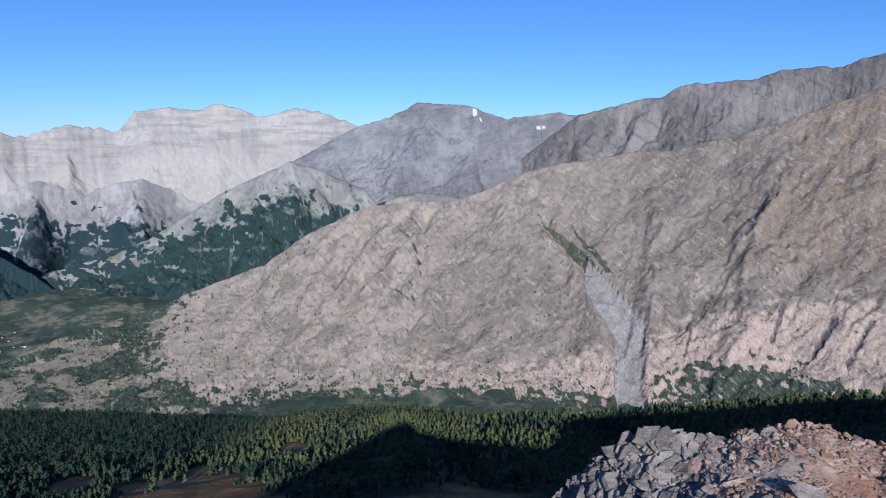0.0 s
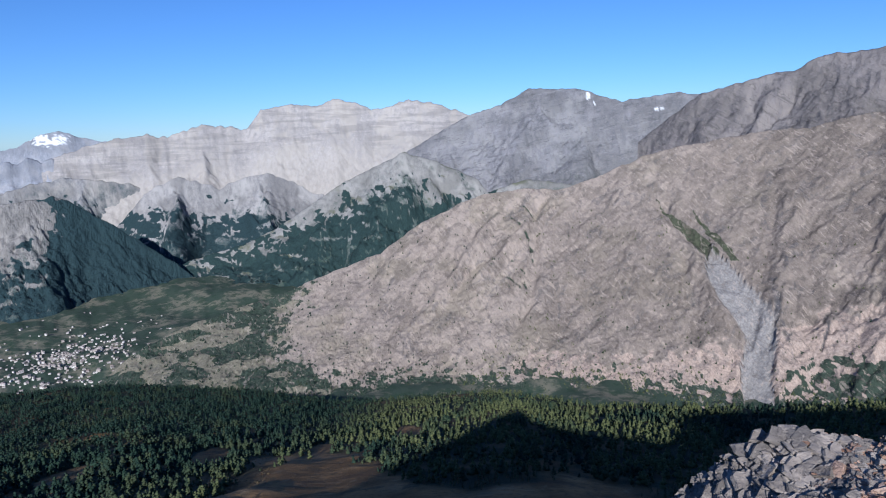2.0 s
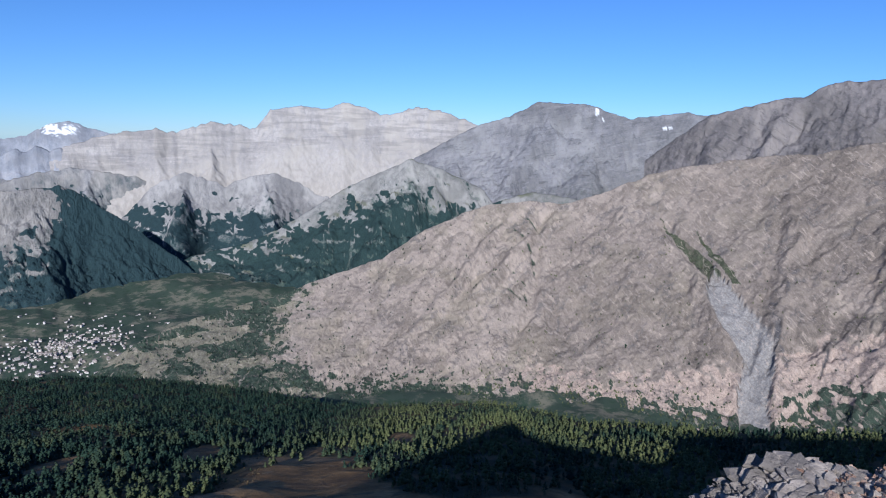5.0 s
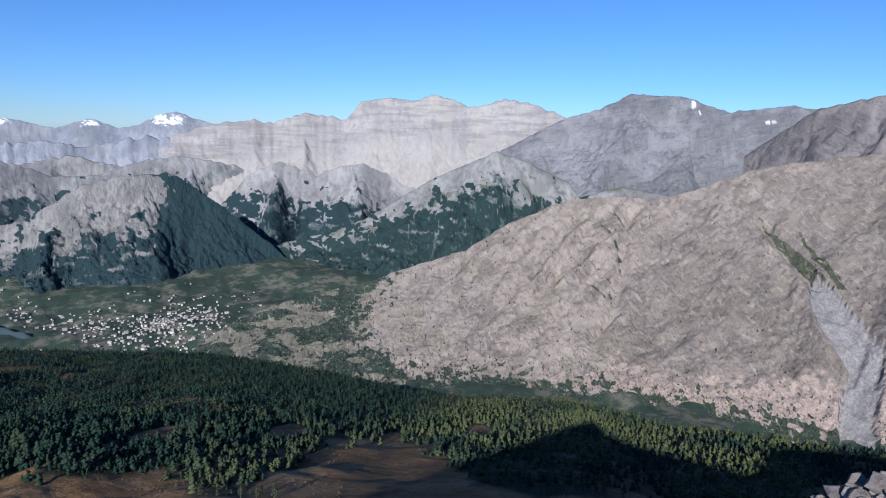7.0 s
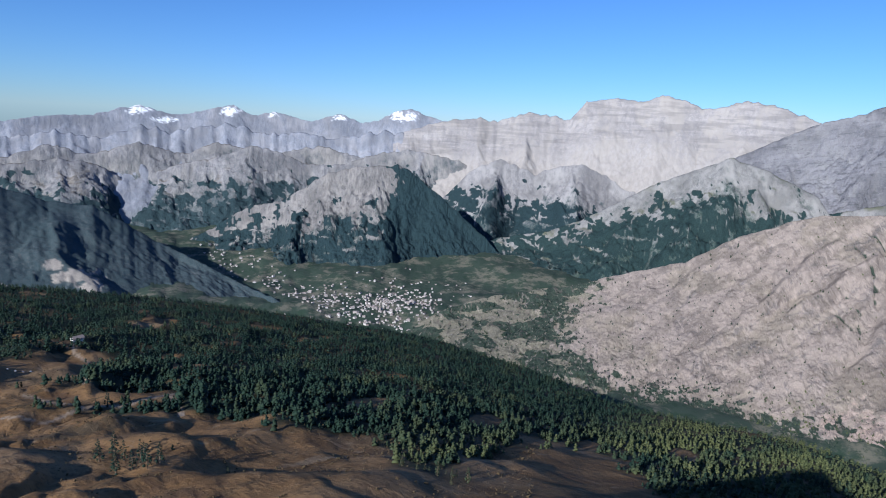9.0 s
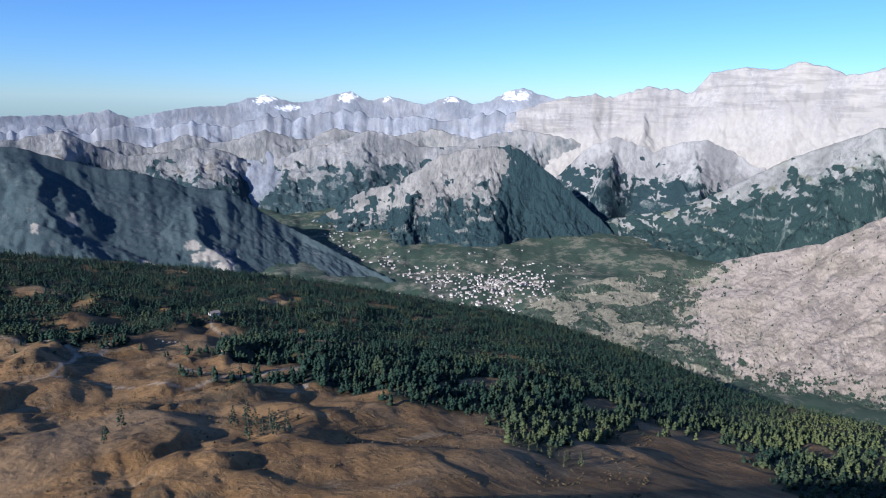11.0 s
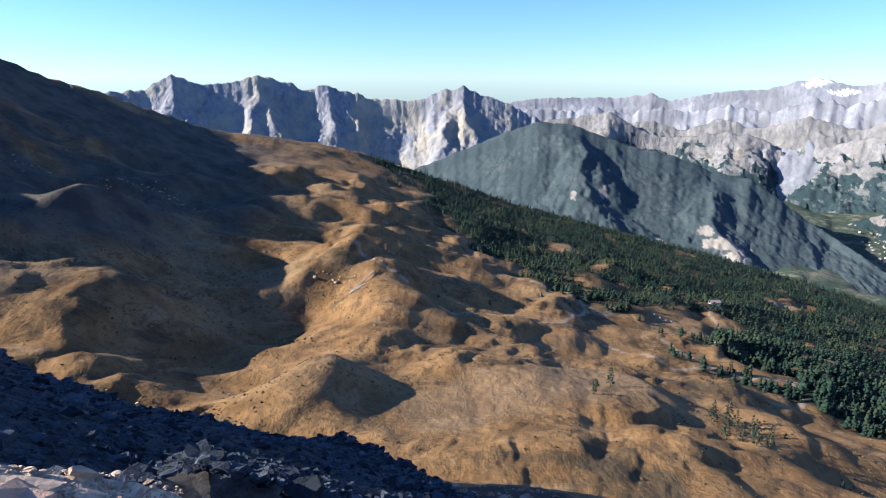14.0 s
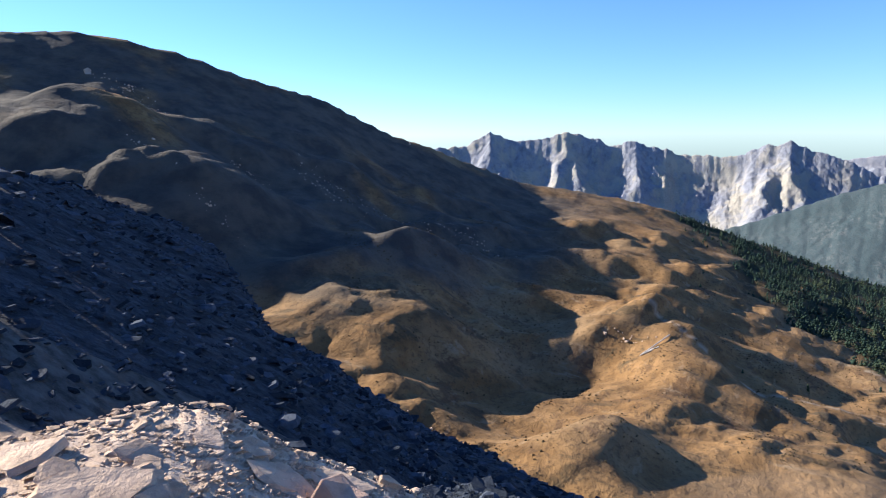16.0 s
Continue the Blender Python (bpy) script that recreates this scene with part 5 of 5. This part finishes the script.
def house(name, label, category, group, w, d, h, wall, roof_mat):
    top = tagged(new(name), label, category, group)
    bm = bmesh.new()
    box(bm, -w / 2, w / 2, -d / 2, d / 2, -2, h)
    g = [bm.verts.new(p) for p in ((-w / 2, -d / 2, h), (-w / 2, d / 2, h), (-w / 2, 0, h + d * 0.3), (w / 2, -d / 2, h), (w / 2, d / 2, h), (w / 2, 0, h + d * 0.3))]
    bm.faces.new((g[0], g[2], g[1]))
    bm.faces.new((g[3], g[4], g[5]))
    part("wall", bm, wall, top)
    bm = bmesh.new()
    o = 0.6
    for sgn in (-1, 1):
        p = [bm.verts.new(q) for q in ((-w / 2 - o, sgn * (d / 2 + o), h - 0.3), (w / 2 + o, sgn * (d / 2 + o), h - 0.3), (w / 2 + o, 0, h + d * 0.3 + 0.1), (-w / 2 - o, 0, h + d * 0.3 + 0.1))]
        fa = bm.faces.new(p)
        ext = bmesh.ops.extrude_face_region(bm, geom=[fa])
        bmesh.ops.translate(bm, verts=[e for e in ext["geom"] if isinstance(e, bmesh.types.BMVert)], vec=(0, 0, 0.3))
    part("roof", bm, roof_mat, top)
    for sx in (-0.25, 0.25):
        bm = bmesh.new()
        box(bm, w * sx - 0.7, w * sx + 0.7, -d / 2 - 0.04, -d / 2 + 0.1, h * 0.45, h * 0.45 + 1.5)
        part("window", bm, M_PANE, top)
    return top


def build_town():
    rng = np.random.default_rng(5)
    kinds = [house("house", "white-walled town house with a low pitched roof", "house", "houses of the valley town", w, d, h, M_WALL, M_ROOF) for w, d, h in ((7, 5.5, 3.4), (9.5, 6, 4.4), (6, 5.5, 3.2), (13, 7, 5.5))]
    spots_az = []
    while len(spots_az) < 290:
        if rng.random() < 0.72:
            a, e = rng.normal(39.5, 2.9), rng.normal(-16.6, 1.1)
        else:
            k = rng.random()
            a, e = 44 + 11 * k + rng.normal(0, 1.2), -17 + 5.2 * k + rng.normal(0, 0.5)
        if -18.6 < e < -11.3 and 33.5 < a < 56.5:
            spots_az.append((a, e + 0.02 * (a - 40)))
    for i, (a, e) in enumerate(spots_az):
        r = FLOOR_Z / math.tan(radians(e))
        x, y = -r * math.sin(radians(a)), r * math.cos(radians(a))
        z = float(land(np.array([x]), np.array([y]))[0])
        m = Matrix.Translation((x, y, z)) @ Matrix.Rotation(rng.choice([0.3, 1.87, 0.9]) + rng.normal(0, 0.2), 4, "Z")
        t = kinds[i] if i < 4 else copy_thing(kinds[int(rng.integers(0, 4))], m)
        t.matrix_basis = m
    n = 380
    k = rng.random(n) < 0.75
    u = rng.random(n)
    a = np.where(k, rng.normal(39.5, 3.0, n), 43 + 12 * u + rng.normal(0, 1.0, n))
    e = np.clip(np.where(k, rng.normal(-16.4, 1.2, n), -17 + 5.2 * u + rng.normal(0, 0.4, n)), -18.8, -11.2)
    r = FLOOR_Z / np.tan(np.radians(e))
    x, y = -r * np.sin(np.radians(a)), r * np.cos(np.radians(a))
    z = land(x, y)
    cube = np.array([(-1, -1, -1), (1, -1, -1), (1, 1, -1), (-1, 1, -1), (-1, -1, 1), (1, -1, 1), (1, 1, 1), (-1, 1, 1), (-1, 0, 1.6), (1, 0, 1.6)], float)
    tris = np.array([(0, 1, 5), (0, 5, 4), (1, 2, 6), (1, 6, 5), (2, 3, 7), (2, 7, 6), (3, 0, 4), (3, 4, 7), (4, 5, 9), (4, 9, 8), (7, 8, 9), (7, 9, 6), (4, 8, 7), (5, 6, 9)])
    vs = []
    for i in range(n):
        t = rng.choice([0.3, 1.87, 0.9]) + rng.normal(0, 0.2)
        c, d = math.cos(t), math.sin(t)
        q = cube * np.array([rng.uniform(2.2, 4.8), rng.uniform(2, 3), rng.uniform(1.4, 2.6)])
        vs.append(np.stack([x[i] + q[:, 0] * c - q[:, 1] * d, y[i] + q[:, 0] * d + q[:, 1] * c, z[i] + 1.5 + q[:, 2]], 1))
    fs = (tris[None] + 10 * np.arange(n)[:, None, None]).reshape(-1, 3)
    tagged(new("town_houses", mesh_np("town_houses", np.concatenate(vs), fs, M_TOWN, False)), "small pale houses of the valley town", "houses", kind="stuff")
    hut = house("hut", "small pale mountain hut in a clearing of the wood", "hut", "", 11, 7, 3.2, M_WALL, M_ROOF)
    bm = bmesh.new()
    box(bm, -0.6, 0.6, -3.56, -3.4, 0, 2.1)
    part("door", bm, M_TIMBER, hut)
    a, r = 65.5, 758.0
    x, y = -r * math.sin(radians(a)), r * math.cos(radians(a))
    hut.matrix_basis = Matrix.Translation((x, y, float(land(np.array([x]), np.array([y]))[0]) + 0.4)) @ Matrix.Rotation(radians(a + 25), 4, "Z")


build_town()


# ---- scrub on the moor, trees on the rock face ----
def joined_clumps(name, label, category, x, y, z, tall, material, clumps, spread, seed):
    rng = np.random.default_rng(seed)
    protos = [clump_tree(rng, 1.0, clumps, spread) for _ in range(10)]
    vs, fs = strewn(protos, x, y, z - 0.12 * tall, tall)
    return tagged(new(name, mesh_np(name, vs, fs, material, False)), label, category, kind="stuff")


def scrub_material():
    n = Net("juniper_scrub", 0.9)
    isl = n.t.nodes.new("ShaderNodeNewGeometry").outputs["Random Per Island"]
    return n.done(n.mix(isl, (0.05, 0.038, 0.02), (0.115, 0.082, 0.042)))


def build_scrub():
    rng = np.random.default_rng(77)
    n = 46000
    az, r = rng.uniform(25, 125, n), np.sqrt(rng.uniform(190 ** 2, 900 ** 2, n))
    x, y = -r * np.sin(np.radians(az)), r * np.cos(np.radians(az))
    thick = fbm(x / 45, y / 60, 3, 93)
    keep = (r < rounded(az, CREST_R, 6) * 0.95) & (along(x, y, BARE) > 32) & (rng.random(n) < 0.09 + 0.8 * step(0.05, 0.3, thick))
    x, y = x[keep], y[keep]
    joined_clumps("juniper_scrub", "low dark juniper and heather scrub on the moor", "shrubs", x, y, land(x, y), rng.uniform(0.3, 0.9, len(x)), scrub_material(), 3, 0.9, 78)
    xs, ys, zs, azs, els, h, g = (q.ravel() for q in LAND["rock_face_mountain"])
    pick = rng.random(len(xs))
    n1 = fbm(azs * 1.3, els * 1.8, 4, 57)
    dens = 0.0025 + 0.02 * step(0.1, 0.5, n1) + 0.07 * step(-19.5, -22, els + 2 * n1) + 0.06 * step(17, 24, azs) * step(0.0, 0.4, n1)
    mid, wide = slide_line(els)
    keep = (pick < dens) & (h < 0.985) & (np.abs(azs - mid) > wide * 1.2) & (els > -24) & (els < curve(azs, ((-30, -9), (0, -6), (20, 0))))
    joined_clumps("face_trees", "scattered dark conifers on the rock face", "trees", xs[keep], ys[keep], zs[keep], rng.uniform(4, 9, keep.sum()), M_NEEDLE, 3, 0.3, 79)
    print("scrub", len(x), "face trees", keep.sum())


build_scrub()


# ---- two boulders on the brow ----
def build_boulders():
    rng = np.random.default_rng(3)
    for az, r, size, tall in ((38.6, 8.6, 1.0, 0.55), (44.5, 9.0, 0.5, 0.4), (126.0, 9.2, 1.3, 0.5), (33.0, 9.4, 0.4, 0.4)):
        v, f = slab_arrays(rng, tall)
        ob = new("boulder", mesh_np("boulder", v, f, M_REDSLAB if az > 100 else M_SLAB, False))
        x, y = -r * math.sin(radians(az)), r * math.cos(radians(az))
        ob.matrix_basis = lay(x, y, rng, size, 12)
        bev = ob.modifiers.new("worn", "BEVEL")
        bev.width, bev.segments = 0.03, 2
        tagged(ob, "sunlit slate boulder on the brow of the summit", "boulder")


build_boulders()


# ---- outcrops, huts and small things on the hillside ----
def build_hillside():
    rng = np.random.default_rng(91)
    for x0, y0, wide, n in ((-473, -588, 26, 60), (-467, -440, 16, 30), (-524, -385, 22, 45), (-576, -338, 22, 50), (-626, -264, 20, 45), (-233, -129, 7, 45), (-373, -459, 18, 30), (-341, -360, 14, 26),
                            (-512, -351, 14, 30), (-455, -70, 12, 20), (-560, -420, 20, 30), (-600, -300, 18, 30)):
        k = rng.normal(0, 1, (n, 2)) * np.array([wide * 0.3, wide])
        x, y = x0 + k[:, 0], y0 + k[:, 1]
        z = land(x, y)
        size = np.clip(rng.lognormal(0.2, 0.45, n), 0.5, 4.0) * (0.55 if wide < 10 else 1.0)
        vs, fs, off = [], [], 0
        for i in range(n):
            v, f = slab_arrays(rng, 0.4)
            m = np.array(Euler((rng.normal(0.2, 0.25), rng.normal(0, 0.25), rng.uniform(0, 6.28))).to_matrix())
            vs.append((v * size[i] * np.array([1.0, 1.0, 1.2])) @ m.T + np.array([x[i], y[i], z[i] + size[i] * 0.12]))
            fs.append(f + off)
            off += len(v)
        tagged(new("rock_outcrop", mesh_np("rock_outcrop", np.concatenate(vs), np.concatenate(fs), M_STONES, False)), "pale slate outcrop breaking through the hillside turf", "outcrop", "outcrops on the hillside", "stuff")
    far_hut = house("hillside_hut", "small white-roofed hut high on the hillside", "hut", "", 9, 6, 2.6, M_WALL, M_WALL)
    far_hut.matrix_basis = Matrix.Translation((-463, -646, float(land(np.array([-463.0]), np.array([-646.0]))[0]) + 0.3)) @ Matrix.Rotation(1.0, 4, "Z")
    # pale beams left lying on the moor
    for (ax, ay), (bx, by) in (((-425, -63), (-462, -49)), ((-425, -63), (-431, -56)), ((-431, -62), (-438, -53))):
        za, zb = land(np.array([ax, bx], float), np.array([ay, by], float))
        d = Vector((bx - ax, by - ay, zb - za))
        bm = bmesh.new()
        box(bm, -0.35, 0.35, -0.35, 0.35, 0, d.length)
        bmesh.ops.bevel(bm, geom=bm.edges[:], offset=0.06, segments=1, affect="EDGES")
        me = bpy.data.meshes.new("beam")
        bm.to_mesh(me)
        bm.free()
        me.materials.append(M_WALL)
        ob = new("beam", me)
        ob.matrix_basis = Matrix.Translation((ax, ay, za + 0.7)) @ d.to_track_quat("Z", "Y").to_matrix().to_4x4()
        tagged(ob, "long pale weathered beam lying on the moor", "beam", "beams on the moor")
    # Plain white boxes stand in for four small objects of unknown kind.
    for i in range(4):
        x, y = -577 + i * 3.5 - 5, 215 + i * 4.5 - 7
        bm = bmesh.new()
        box(bm, -1.1, 1.1, -0.6, 0.6, 0, 0.75)
        bmesh.ops.bevel(bm, geom=bm.edges[:], offset=0.08, segments=1, affect="EDGES")
        me = bpy.data.meshes.new("trough")
        bm.to_mesh(me)
        bm.free()
        me.materials.append(M_WALL)
        ob = new("trough", me)
        ob.matrix_basis = Matrix.Translation((x, y, float(land(np.array([x]), np.array([y]))[0]) - 0.05))
        tagged(ob, "small white trough standing in the clearing", "trough", "troughs in the clearing")
    # an upright stone on the sunlit rocks, and a cairn on the skyline
    v, f = slab_arrays(rng, 0.3)
    ob = tagged(new("upright_stone", mesh_np("upright_stone", v, f, M_SLAB, False)), "thin slate flake set upright on the rocks", "stone")
    x, y = -10.6 * math.sin(radians(135.0)), 10.6 * math.cos(radians(135.0))
    ob.matrix_basis = Matrix.Translation((x, y, float(land(np.array([x]), np.array([y]))[0]) + 0.1)) @ pose(0, 0, 0, 80, 10, 30) @ Matrix.Diagonal((0.14, 0.3, 0.14, 1))
    vs, fs, off = [], [], 0
    az = 119.1
    r = float(rounded(np.array([az]), CREST_R, 6)[0]) * 0.985
    x, y = -r * math.sin(radians(az)), r * math.cos(radians(az))
    z = float(land(np.array([x]), np.array([y]))[0])
    for i in range(26):
        v, f = slab_arrays(rng, 0.45)
        k = i / 26
        a = i * 2.4
        vs.append(v * (2.2 - 1.3 * k) + np.array([x + math.cos(a) * 1.2 * (1 - k), y + math.sin(a) * 1.2 * (1 - k), z + 5.0 * k]))
        fs.append(f + off)
        off += len(v)
    tagged(new("cairn", mesh_np("cairn", np.concatenate(vs), np.concatenate(fs), M_STONES, False)), "stone cairn standing on the ridge of the hill", "cairn")


build_hillside()
